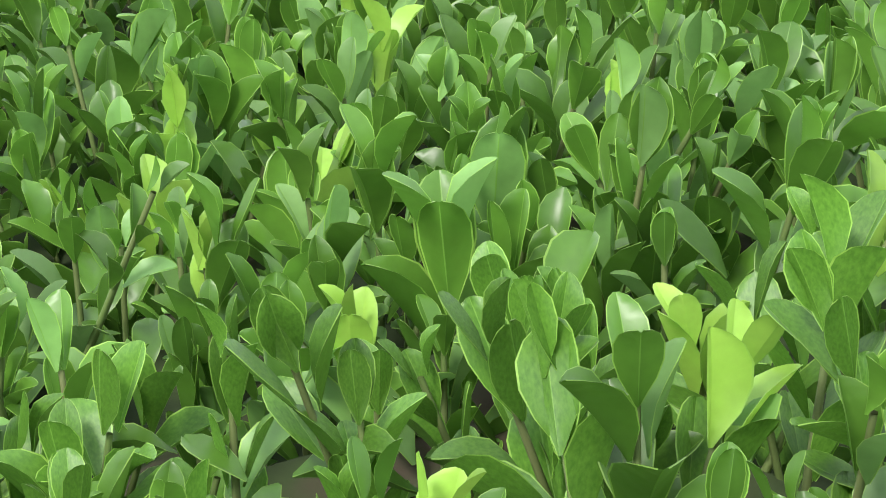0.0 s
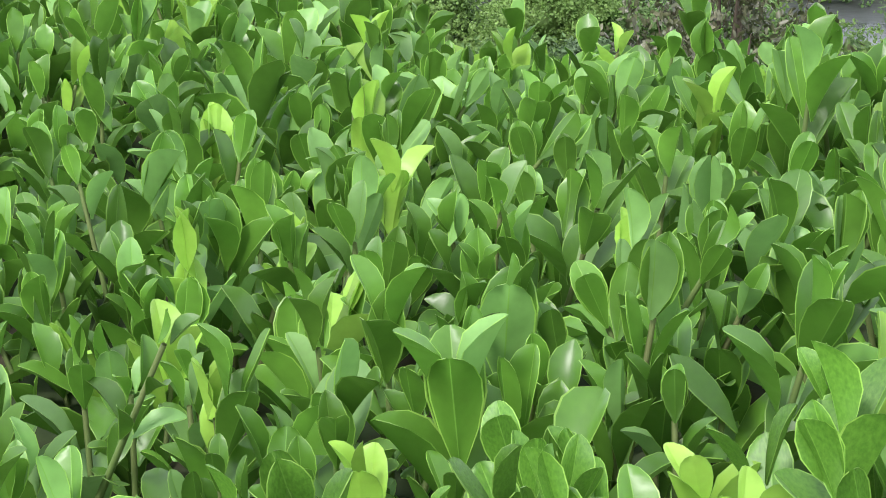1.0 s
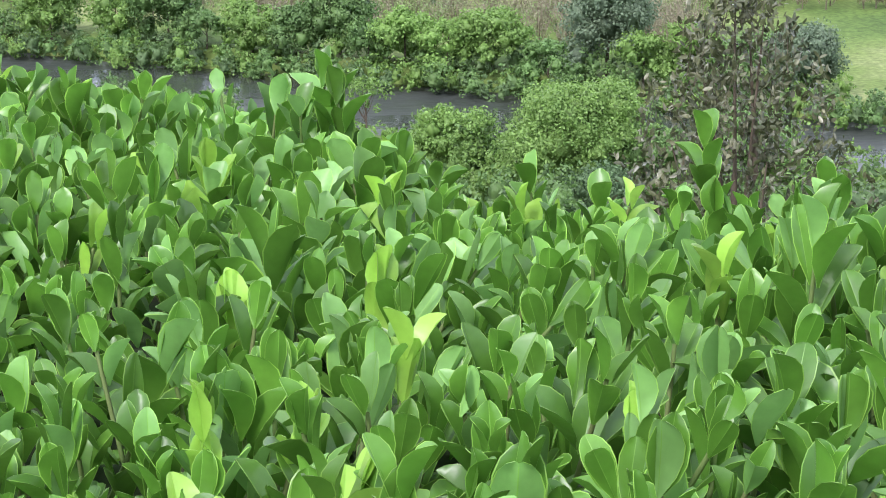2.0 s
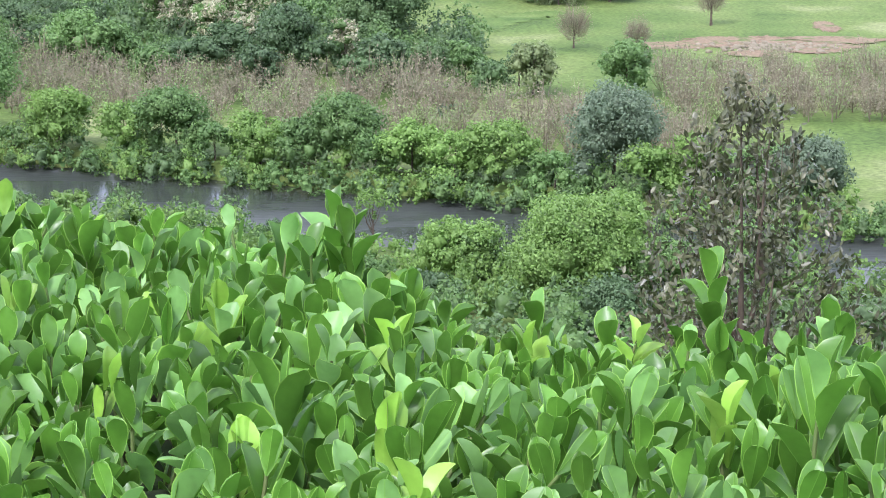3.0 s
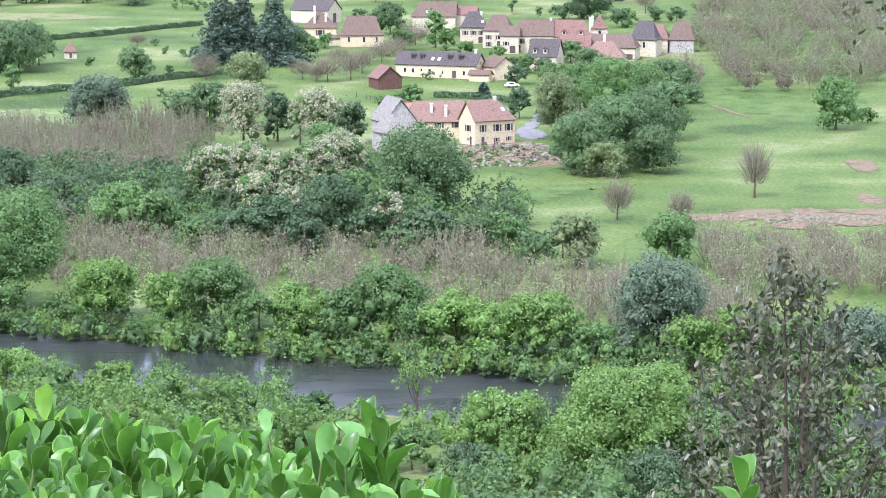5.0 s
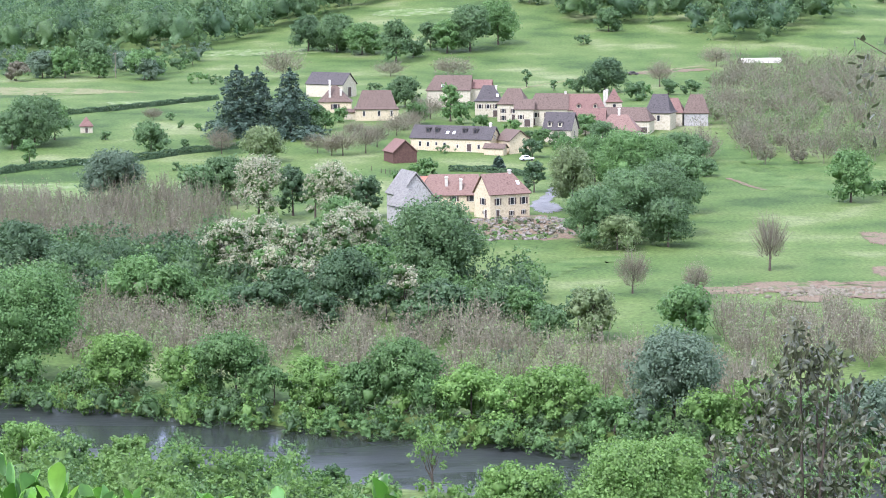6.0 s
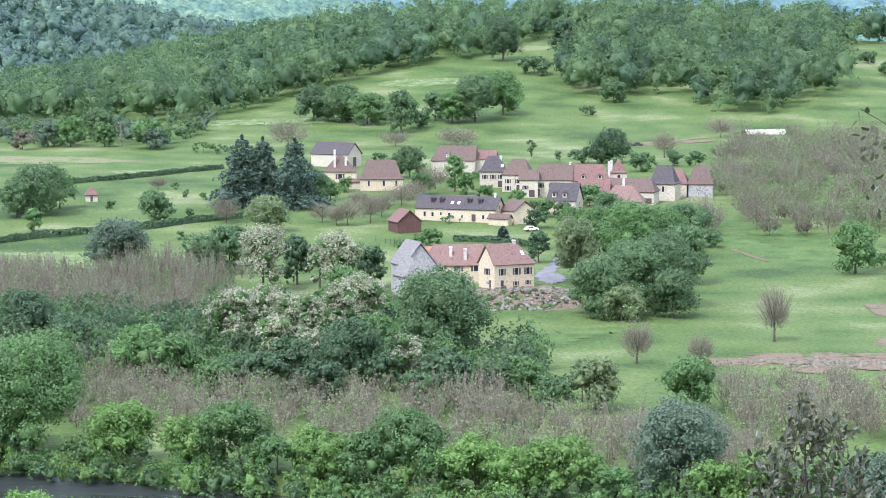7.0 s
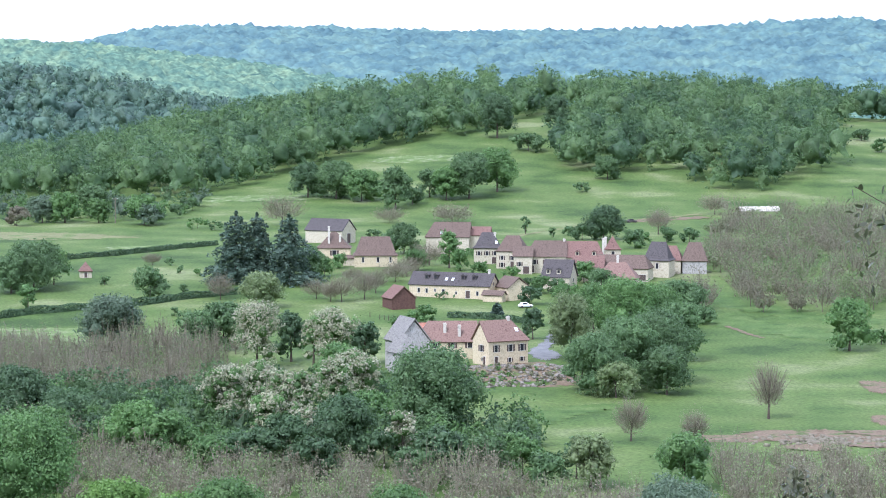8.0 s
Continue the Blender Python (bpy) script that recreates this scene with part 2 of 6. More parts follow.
def river():
    m = bpy.data.materials.new("river_water")
    m.use_nodes = True
    n, l = m.node_tree.nodes, m.node_tree.links
    b = n["Principled BSDF"]
    b.inputs["Base Color"].default_value, b.inputs["Roughness"].default_value = (0.030, 0.034, 0.030, 1), 0.15
    b.inputs["IOR"].default_value = 1.4
    tc, mp = n.new("ShaderNodeTexCoord"), n.new("ShaderNodeMapping")
    mp.inputs["Rotation"].default_value, mp.inputs["Scale"].default_value = (0, 0, 0.436), (0.30, 1.0, 1.0)
    l.new(tc.outputs["Object"], mp.inputs["Vector"])
    rip, calm = n.new("ShaderNodeTexNoise"), n.new("ShaderNodeTexNoise")
    rip.inputs["Scale"].default_value, rip.inputs["Detail"].default_value = 0.9, 3
    calm.inputs["Scale"].default_value, calm.inputs["Detail"].default_value = 0.06, 3
    for t in (rip, calm):
        l.new(mp.outputs["Vector"], t.inputs["Vector"])
    mr, bp = n.new("ShaderNodeMapRange"), n.new("ShaderNodeBump")
    mr.inputs["From Min"].default_value, mr.inputs["From Max"].default_value = 0.35, 0.65
    mr.inputs["To Min"].default_value, mr.inputs["To Max"].default_value = 0.15, 1.0
    l.new(calm.outputs["Fac"], mr.inputs["Value"])
    l.new(mr.outputs["Result"], bp.inputs["Strength"])
    ruffle = n.new("ShaderNodeMapRange")
    ruffle.inputs["From Min"].default_value, ruffle.inputs["From Max"].default_value = 0.4, 0.62
    ruffle.inputs["To Min"].default_value, ruffle.inputs["To Max"].default_value = 0.15, 0.5
    l.new(calm.outputs["Fac"], ruffle.inputs["Value"])
    l.new(ruffle.outputs["Result"], b.inputs["Roughness"])
    bp.inputs["Distance"].default_value = 0.14
    l.new(rip.outputs["Fac"], bp.inputs["Height"])
    l.new(bp.outputs["Normal"], b.inputs["Normal"])
    xs = np.linspace(-420, 420, 60)
    us = np.linspace(297, 350, 14)
    X, U = np.meshgrid(xs, us, indexing="ij")
    V = np.stack([X, U - 0.466 * X, 0 * X], -1).reshape(-1, 3)
    i = np.arange(V.shape[0]).reshape(X.shape)
    F = np.stack([i[:-1, :-1], i[1:, :-1], i[1:, 1:], i[:-1, 1:]], -1).reshape(-1, 4)
    return thing("river", mesh_np("river", V, F, [m]), "dark rippled river reflecting the pale sky", "river", kind="structure")


river()


# ---- trees ----
def leaf_quads(P, N, size, rng, spread=0.42, slim=0.62):
    """Diamond leaves at P, facing about N."""
    n = len(P)
    d = N + spread * rng.normal(size=(n, 3))
    d /= np.linalg.norm(d, axis=1, keepdims=True) + 1e-9
    t = np.cross(d, rng.normal(size=(n, 3)))
    t /= np.linalg.norm(t, axis=1, keepdims=True) + 1e-9
    b = np.cross(d, t)
    s = (size * rng.uniform(0.6, 1.35, n))[:, None]
    V = np.stack([P + t * s, P + b * s * slim, P - t * s, P - b * s * slim], 1).reshape(-1, 3)
    return V, np.arange(4 * n).reshape(n, 4)


def ball(rng, n):
    v = rng.normal(size=(n, 3))
    return v / np.linalg.norm(v, axis=1, keepdims=True)


def lumps(rng, w, h, z0, count, shape="round"):
    """Centres and radii of the boughs that make up a crown of width w between z0 and h."""
    ch = h - z0
    q = np.sqrt(np.linspace(0.02, 1, count)) * 0.92
    rng.shuffle(q)
    a = np.arange(count) * 2.399 + rng.uniform(0, 6.28)
    wide = np.sin(np.pi * np.clip(0.24 + 0.72 * q, 0, 1)) ** 0.55
    if shape == "tall":
        wide = 0.4 + 0.6 * (1 - q)
    reach = rng.uniform(0.45, 1.0, count) * wide * w * 0.37
    c = np.stack([np.cos(a) * reach, np.sin(a) * reach, z0 + ch * (0.04 + 0.86 * q)], -1)
    r = rng.uniform(0.15, 0.25, count) * min(w, 1.25 * ch)
    r = np.minimum(r, np.maximum(0.10 * ch, (h - c[:, 2]) * 1.05))
    return c, r


CUBE = np.array([(x, y, z) for x in (-1, 0, 1) for y in (-1, 0, 1) for z in (-1, 0, 1) if (x, y, z) != (0, 0, 0)], float)
CUBE_AT = {tuple(v): k for k, v in enumerate(CUBE.astype(int).tolist())}


def cube_faces():
    out = []
    for axis in range(3):
        for s in (-1, 1):
            for a in (-1, 0):
                for b in (-1, 0):
                    quad = []
                    for da, db in ((0, 0), (1, 0), (1, 1), (0, 1)):
                        v = [0, 0, 0]
                        v[axis], v[(axis + 1) % 3], v[(axis + 2) % 3] = s, a + da, b + db
                        quad.append(CUBE_AT[tuple(v)])
                    out.append(quad if s > 0 else quad[::-1])
    return np.array(out)


CUBE_FACES = cube_faces()
CUBE_DIRS = CUBE / np.linalg.norm(CUBE, axis=1, keepdims=True)


def bough_cores(c, r, q=0.52):
    """Dense insides of the boughs, which the outer leaves cover."""
    rough = 1 + 0.28 * np.sin(np.arange(len(CUBE))[None] * 2.7 + np.arange(len(r))[:, None] * 1.9)
    V = (c[:, None] + CUBE_DIRS[None] * (r[:, None, None] * q * rough[..., None])).reshape(-1, 3)
    F = (CUBE_FACES[None] + (np.arange(len(r)) * len(CUBE))[:, None, None]).reshape(-1, 4)
    return V, F


def bough_leaves(rng, c, r, density, leaf, squash=0.85, inner=0.62):
    """Leaves gathered in small sprays over each bough."""
    Ps, Ns = [], []
    for k in range(len(r)):
        n = max(20, int(density * r[k] ** 2))
        sprays = ball(rng, max(7, n // 12))
        sprays[:, 2] = np.where(rng.random(len(sprays)) < 0.5, np.abs(sprays[:, 2]), sprays[:, 2])
        out = rng.uniform(inner, 1.12, len(sprays))
        pick = rng.integers(0, len(sprays), n)
        off = rng.normal(size=(n, 3)) * 0.17
        v = sprays[pick] * out[pick, None] + off
        p = c[k] + v * r[k] * (1, 1, squash)
        dist = np.linalg.norm((p[:, None] - c[None]) / (r[None, :, None] * (1, 1, squash)), axis=-1)
        dist[:, k] = 9
        keep = dist.min(1) > 0.6
        normal = sprays[pick] * 0.7 + off * 3 + (0, 0, 0.25)
        Ps.append(p[keep])
        Ns.append((normal / np.linalg.norm(normal, axis=1, keepdims=True))[keep])
    return np.concatenate(Ps), np.concatenate(Ns)


def trunk_mesh(rng, h, r, limbs, mat, lean=0.05, sides=7):
    """A tapered trunk with limbs that reach to the given points."""
    V, F = [], []

    def tube(pts, radii):
        base = len(V)
        for p, q in zip(pts, radii):
            for k in range(sides):
                a = 2 * math.pi * k / sides
                V.append((p[0] + q * math.cos(a), p[1] + q * math.sin(a), p[2]))
        for j in range(len(pts) - 1):
            for k in range(sides):
                k2 = (k + 1) % sides
                F.append((base + j * sides + k, base + j * sides + k2, base + (j + 1) * sides + k2, base + (j + 1) * sides + k))

    bend = rng.normal(size=2) * lean * h
    spine = [np.array([bend[0] * t * t, bend[1] * t * t, h * t - 0.3 * (t == 0)]) for t in np.linspace(0, 1, 6)]
    tube(spine, [r * (1.35 - 0.35 * min(1, 5 * t)) * (1 - 0.75 * t) for t in np.linspace(0, 1, 6)])
    for tip in limbs:
        t0 = rng.uniform(0.35, 0.9)
        s = np.array([bend[0] * t0 * t0, bend[1] * t0 * t0, h * t0])
        e = np.asarray(tip, float)
        mid = 0.5 * (s + e) + np.array([0, 0, -0.06 * h]) + rng.normal(size=3) * 0.03 * h
        tube([s, mid, e], [r * 0.5 * (1 - 0.5 * t0), r * 0.3, r * 0.08])
    return mesh_np("trunk", V, F, [mat], smooth=True)


def broadleaf(name, x, y, w, h, mat, seed, label, leaf=0.36, z0=0.16, shape="round", category="tree", group="", bloom=None, dense=1.0, bark=None):
    """A leafy tree of width w and height h on the ground at x, y."""
    rng = np.random.default_rng(seed)
    leaf = 0.74 * leaf
    tree = thing(name, None, label, category, group, at=pose(x, y, float(ground(x, y))))
    zc = h * z0
    c, r = lumps(rng, w, h, zc, int(np.clip(10 + w * h * 0.09, 10, 34)), shape)
    P, N = bough_leaves(rng, c, r, dense * 4.6 / leaf ** 2, leaf)
    V, F = leaf_quads(P, N, leaf, rng)
    slots = None
    mats = [mat]
    if bloom:
        mats.append(bloom[0])
        lump = np.sin(P[:, 0] * 1.3 + seed) + np.sin(P[:, 1] * 1.1) + np.sin(P[:, 2] * 1.7 + 2)
        slots = ((rng.random(len(P)) < bloom[1]) & (lump > -1.6)).astype(int)
    if dense >= 1:
        CV, CF = bough_cores(c, r)
        V, F = np.concatenate([V, CV]), np.concatenate([F, CF + len(V)])
        slots = None if slots is None else np.concatenate([slots, np.zeros(len(CF))])
    child("crown", mesh_np("crown", V, F, mats, slots), tree)
    limbs = c[rng.permutation(len(c))[: min(7, len(c))]]
    child("trunk", trunk_mesh(rng, h * 0.72, max(0.08, 0.022 * h), limbs, bark or BARK), tree)
    return tree


def twig_tree_arrays(rng, w, h, twigs, buds, leaf, z0=0.25, thick=0.035):
    """Thin branch slivers and buds of a tree that is only just coming into leaf."""
    n = twigs
    d = ball(rng, n)
    d[:, 2] = np.abs(d[:, 2]) * 1.1 - 0.15
    if thick < 0.03:
        d = ball(rng, n)
        d[:, 2] = d[:, 2] * 0.92 - 0.02
    tip = np.stack([d[:, 0] * w * 0.5, d[:, 1] * w * 0.5, h * z0 + (h * (1 - z0)) * np.clip(0.45 + 0.55 * d[:, 2], 0, 1)], -1)
    heart = np.array([0, 0, 0.56 * h if thick < 0.03 else 0.0])
    tip = heart + (tip - heart) * rng.uniform(0.5, 1.12, (n, 1)) * (1 + 0.14 * np.sin(3 * d[:, :1] + 2 * d[:, 1:2] + 5 * rng.random()))
    fork = np.array([0, 0, 0.22 * h if thick < 0.03 else 0.0])
    root = fork + (tip - fork) * rng.uniform(0.4, 0.75, (n, 1)) + np.array([0, 0, -0.04 * h])
    side = ball(rng, n) * thick * (0.5 + h / 10)
    V1 = np.stack([root - side * 1.6, root + side * 1.6, tip + side * 0.4, tip - side * 0.4], 1).reshape(-1, 3)
    F1 = np.arange(4 * n).reshape(n, 4)
    k = rng.integers(0, n, buds)
    t = rng.uniform(0.35, 1.05, (buds, 1))
    P = root[k] + (tip - root)[k] * t + rng.normal(size=(buds, 3)) * 0.04 * w
    V2, F2 = leaf_quads(P, ball(rng, buds), leaf, rng, 1.0)
    return V1, F1, V2, F2


def budding(name, x, y, w, h, seed, label, mat=None, buds=1500, category="tree", group="", z0=0.25):
    rng = np.random.default_rng(seed)
    tree = thing(name, None, label, category, group, at=pose(x, y, float(ground(x, y))))
    V1, F1, V2, F2 = twig_tree_arrays(rng, w, h, 560, buds, 0.13 * max(1.0, w / 8), z0, 0.017)
    tagged(child("twig_haze", mesh_np("twig_haze", V1, F1, [TWIG]), tree), kind="stuff")
    tagged(child("foliage", mesh_np("foliage", V2, F2, [mat or L_BUD]), tree), kind="stuff")
    a = rng.uniform(0, 6.28, 8)
    limbs = np.stack([np.cos(a) * w * 0.3, np.sin(a) * w * 0.3, h * rng.uniform(0.55, 0.85, 8)], -1)
    child("trunk", trunk_mesh(rng, h * 0.6, max(0.07, 0.02 * h), limbs, BARK), tree)
    return tree


def conifer(name, x, y, w, h, mat, seed, label, tiers=15):
    """A cedar or spruce: drooping layered boughs round a straight trunk."""
    rng = np.random.default_rng(seed)
    tree = thing(name, None, label, "conifer", at=pose(x, y, float(ground(x, y))))
    Ps, Ns = [], []
    for k in range(tiers):
        q = k / (tiers - 1)
        z, reach = h * (0.08 + 0.9 * q), w * 0.54 * (1 - q) ** 0.55 * rng.uniform(0.62, 1.2) + 0.3
        arms = int(13 - 6 * q)
        for a in rng.uniform(0, 6.28) + np.arange(arms) * 6.28 / arms + rng.normal(size=arms) * 0.2:
            n = int(70 * (0.35 + reach / w * 2))
            t = rng.random(n) ** 0.7
            wide = 0.24 * reach * (1.1 - t)
            off = rng.normal(size=n) * wide
            L = reach * rng.uniform(0.8, 1.1)
            Ps.append(np.stack([np.cos(a) * t * L - np.sin(a) * off, np.sin(a) * t * L + np.cos(a) * off, z - 0.22 * L * t ** 1.6 + rng.normal(size=n) * 0.3], -1))
            Ns.append(np.tile((0.2 * np.cos(a), 0.2 * np.sin(a), 1.0), (n, 1)))
    V, F = leaf_quads(np.concatenate(Ps), np.concatenate(Ns), 0.5, rng, 0.5, 0.45)
    child("crown", mesh_np("crown", V, F, [mat]), tree)
    child("trunk", trunk_mesh(rng, h * 0.96, 0.02 * h, [], BARK, 0.0), tree)
    return tree


def grove(name, spots, w, h, seed, mats, label, twigs=70, buds=190, leaf=0.28):
    """Many budding trees that nobody could count, as one mesh of twigs and buds."""
    rng = np.random.default_rng(seed)
    VT, FT, VB, FB, nt, nb = [], [], [], [], 0, 0
    VK, FK, nk = [], [], 0
    for x, y in spots:
        q = rng.uniform(0.62, 1.15) * (1 + 0.16 * math.sin(0.13 * x + 0.08 * y) + 0.1 * math.sin(0.31 * x))
        V1, F1, V2, F2 = twig_tree_arrays(rng, w * q, h * q * rng.uniform(0.9, 1.1), twigs, buds, leaf)
        base = np.array([x, y, float(ground(x, y))])
        VT.append(V1 + base), FT.append(F1 + nt), VB.append(V2 + base), FB.append(F2 + nb)
        nt, nb = nt + len(V1), nb + len(V2)
        for dx, dy in ((0.13, 0), (0, 0.13)):
            VK.append(base + np.array([[-dx, -dy, -0.3], [dx, dy, -0.3], [dx * 0.5, dy * 0.5, h * 0.6], [-dx * 0.5, -dy * 0.5, h * 0.6]]))
            FK.append(np.arange(4)[None] + nk)
            nk += 4
    V = np.concatenate(VT + VK + VB)
    F = np.concatenate(FT + [f + nt for f in FK] + [f + nt + nk for f in FB])
    slots = np.concatenate([np.zeros(sum(map(len, FT)) + len(FK))] + [np.full(len(f), 1 + int(rng.integers(len(mats)))) for f in FB])
    return thing(name, mesh_np(name, V, F, [TWIG, *mats], slots), label, "trees", kind="stuff")


def sphere_grid(n):
    """Directions and faces of a ball made of six n x n grids, open underneath."""
    at, dirs, faces = {}, [], []
    for axis in range(3):
        for side in (-1, 1):
            for a in range(n):
                for b in range(n):
                    quad = []
                    for da, db in ((0, 0), (1, 0), (1, 1), (0, 1)):
                        v = [0, 0, 0]
                        v[axis], v[(axis + 1) % 3], v[(axis + 2) % 3] = side * n, 2 * (a + da) - n, 2 * (b + db) - n
                        if tuple(v) not in at:
                            at[tuple(v)] = len(dirs)
                            q = np.tan(np.array(v) / n * 0.785)
                            dirs.append(q / np.linalg.norm(q))
                        quad.append(at[tuple(v)])
                    if sum(dirs[k][2] for k in quad) > -2.2:
                        faces.append(quad if side > 0 else quad[::-1])
    return np.array(dirs), np.array(faces)


SHELLS = {n: sphere_grid(n) for n in (4, 6)}


def crown_shell(rng, c, r, h, w, n, depth):
    """The crumpled leafy outside of a crown: as far as its boughs reach in each direction."""
    D, F = SHELLS[n]
    o = np.array((0, 0, 0.42 * h))
    b = D @ (c - o).T
    disc = (r ** 2)[None] - ((c - o) ** 2).sum(1)[None] + b * b
    t = np.where(disc > 0, b + np.sqrt(np.maximum(disc, 0)), 0).max(1)
    t = np.maximum(t, 0.26 * w) * (depth + 0.09 * rng.normal(size=len(D)).clip(-2, 2))
    V = o + D * t[:, None] + rng.normal(size=D.shape) * 0.018 * w
    V[:, 2] = np.maximum(V[:, 2], 0.0)
    return V, F


def woodland(name, spots, size, mats, seed, label, leaves_per=300, leaf=0.9, tall=1.1, boughs=7, shell=4, depth=0.44):
    """A closed wood of rounded crowns, one mesh; the trees differ in size and tone."""
    rng = np.random.default_rng(seed)
    Vs, Fs, Ss, n0 = [], [], [], 0
    for x, y in spots:
        w = size * rng.uniform(0.65, 1.4)
        h = w * tall * rng.uniform(0.85, 1.2)
        c, r = lumps(rng, w, h, h * 0.05, boughs)
        P, N = bough_leaves(rng, c, r, leaves_per / (boughs * (0.2 * w) ** 2), leaf, 0.85, 0.75)
        base = np.array((x, y, max(0.0, float(ground(x, y))) - 0.4))
        V, F = leaf_quads(P + base, N, leaf, rng, 0.6, 0.7)
        CV, CF = crown_shell(rng, c, r, h, w, shell, depth)
        Vs += [V, CV + base]
        Fs += [F + n0, CF + n0 + len(V)]
        Ss.append(np.full(len(F) + len(CF), rng.integers(len(mats))))
        n0 += len(V) + len(CV)
    return thing(name, mesh_np(name, np.concatenate(Vs), np.concatenate(Fs), mats, np.concatenate(Ss)), label, "woods", kind="stuff")


def canopy(name, x0, x1, y0, y1, grid, crown, mat, seed, label, keep=None):
    """Far woods as one closed, lumpy canopy of crowns that touch."""
    rng = np.random.default_rng(seed)
    X, Y = np.meshgrid(np.arange(x0, x1, grid), np.arange(y0, y1, grid))
    X, Y = X + rng.uniform(-0.3, 0.3, X.shape) * grid, Y + rng.uniform(-0.3, 0.3, X.shape) * grid
    gx, gy = np.floor(X / crown).astype(int), np.floor(Y / crown).astype(int)
    jit = rng.random((4, 64, 64))
    top = np.zeros(X.shape)
    for i in (-1, 0, 1):
        for j in (-1, 0, 1):
            a, b = (gx + i) % 64, (gy + j) % 64
            cx, cy = (gx + i + 0.2 + 0.6 * jit[0, a, b]) * crown, (gy + j + 0.2 + 0.6 * jit[1, a, b]) * crown
            rad = crown * (0.55 + 0.4 * jit[2, a, b])
            d = np.hypot(X - cx, Y - cy) / rad
            top = np.maximum(top, np.sqrt(np.clip(1 - d * d, 0, 1)) * rad * (0.7 + 0.7 * jit[3, a, b]))
    Z = ground(X, Y) + 0.25 * crown + top + rng.normal(size=X.shape) * 0.09 * crown
    i = np.arange(X.size).reshape(X.shape)
    F = np.stack([i[:-1, :-1], i[:-1, 1:], i[1:, 1:], i[1:, :-1]], -1).reshape(-1, 4)
    if keep is not None:
        F = F[keep(X, Y)[:-1, :-1].ravel()]
    return thing(name, mesh_np(name, np.stack([X, Y, Z], -1).reshape(-1, 3), F, [mat], smooth=True), label, "woods", kind="stuff")

# far river bank
broadleaf("river_bank_tree", -63.4, 377.6, 15.9, 17.5, L_MID, 101, "tall loose willow on the far river bank", leaf=0.3, z0=0.04)
broadleaf("river_bank_tree", -72.7, 379.5, 14.9, 16.1, L_MID, 102, "leafy tree on the far river bank", leaf=0.3, z0=0.04)
broadleaf("river_bank_tree", -48.5, 368.7, 13.0, 9.3, L_BRIGHT, 103, "fresh green tree leaning over the river", leaf=0.3, z0=0.04)
broadleaf("river_bank_tree", -55.6, 371.7, 9.4, 3.4, L_MID, 104, "low leafy shrub on the river bank", leaf=0.3, z0=0.04)
broadleaf("river_bank_tree", -38.5, 365.5, 10.8, 7.2, L_BRIGHT, 105, "light green bushy tree on the river bank", leaf=0.3, z0=0.04)
broadleaf("river_bank_tree", -30.6, 362.1, 11.7, 10.3, L_MID, 106, "dense green tree on the river bank", leaf=0.3, z0=0.04)
broadleaf("river_bank_tree", -35.2, 361.2, 8.1, 3.0, L_BRIGHT, 107, "low bright shrub at the water edge", leaf=0.3, z0=0.04)
broadleaf("river_bank_tree", -24.8, 358.7, 9.1, 5.6, L_MID, 108, "rounded green bush on the river bank", leaf=0.3, z0=0.04)
broadleaf("river_bank_tree", -18.1, 355.7, 12.0, 7.2, L_BRIGHT, 109, "bright green bushy tree at the water edge", leaf=0.3, z0=0.04)
broadleaf("river_bank_tree", -11.5, 352.8, 9.9, 7.2, L_MID, 110, "leafy green tree on the river bank", leaf=0.3, z0=0.04)
broadleaf("river_bank_tree", -5.5, 352.0, 11.7, 10.5, L_MID, 111, "tall broad green tree on the river bank", leaf=0.3, z0=0.04)
broadleaf("river_bank_tree", -1.5, 347.2, 9.3, 6.3, L_MID, 112, "leafy green tree at the water edge", leaf=0.3, z0=0.04)
broadleaf("river_bank_tree", 3.6, 345.8, 11.2, 7.8, L_BRIGHT, 113, "bright green tree on the river bank", leaf=0.3, z0=0.04)
broadleaf("river_bank_tree", 9.4, 342.1, 12.0, 6.8, L_BRIGHT, 114, "low spreading bright green tree over the water", leaf=0.3, z0=0.04)
broadleaf("river_bank_tree", 15.6, 341.1, 15.3, 8.4, L_BRIGHT, 115, "broad bright green tree over the water", leaf=0.3, z0=0.04)
broadleaf("river_bank_tree", 22.9, 335.5, 10.4, 5.7, L_MID, 116, "low green bush at the water edge", leaf=0.3, z0=0.04)
broadleaf("river_bank_tree", 30.9, 335.6, 14.2, 14.4, L_GREY, 117, "grey-green willow on the river bank", leaf=0.3, z0=0.04)
broadleaf("river_bank_tree", 35.3, 330.2, 9.3, 7.4, L_BRIGHT, 118, "bright green bush on the river bank", leaf=0.3, z0=0.04)
broadleaf("river_bank_tree", 41.9, 328.9, 10.2, 8.7, L_BRIGHT, 119, "bright green tree beside the river", leaf=0.3, z0=0.04)
broadleaf("river_bank_tree", 49.2, 325.1, 11.9, 7.9, L_MID, 120, "leafy tree on the river bank", leaf=0.3, z0=0.04)
broadleaf("river_bank_tree", 55.7, 322.6, 11.8, 9.4, L_GREY, 121, "silver-green willow on the river bank", leaf=0.3, z0=0.04)
broadleaf("river_bank_tree", -8.2, 349.3, 6.9, 2.4, L_MID, 122, "low leafy bush at the water edge", leaf=0.3, z0=0.04)
broadleaf("river_bank_tree", -43.0, 364.5, 8.2, 2.5, L_MID, 123, "low leafy bush at the water edge", leaf=0.3, z0=0.04)
broadleaf("river_bank_tree", 26.1, 332.3, 7.5, 5.0, L_MID, 124, "dark bush over the water", leaf=0.3, z0=0.04)
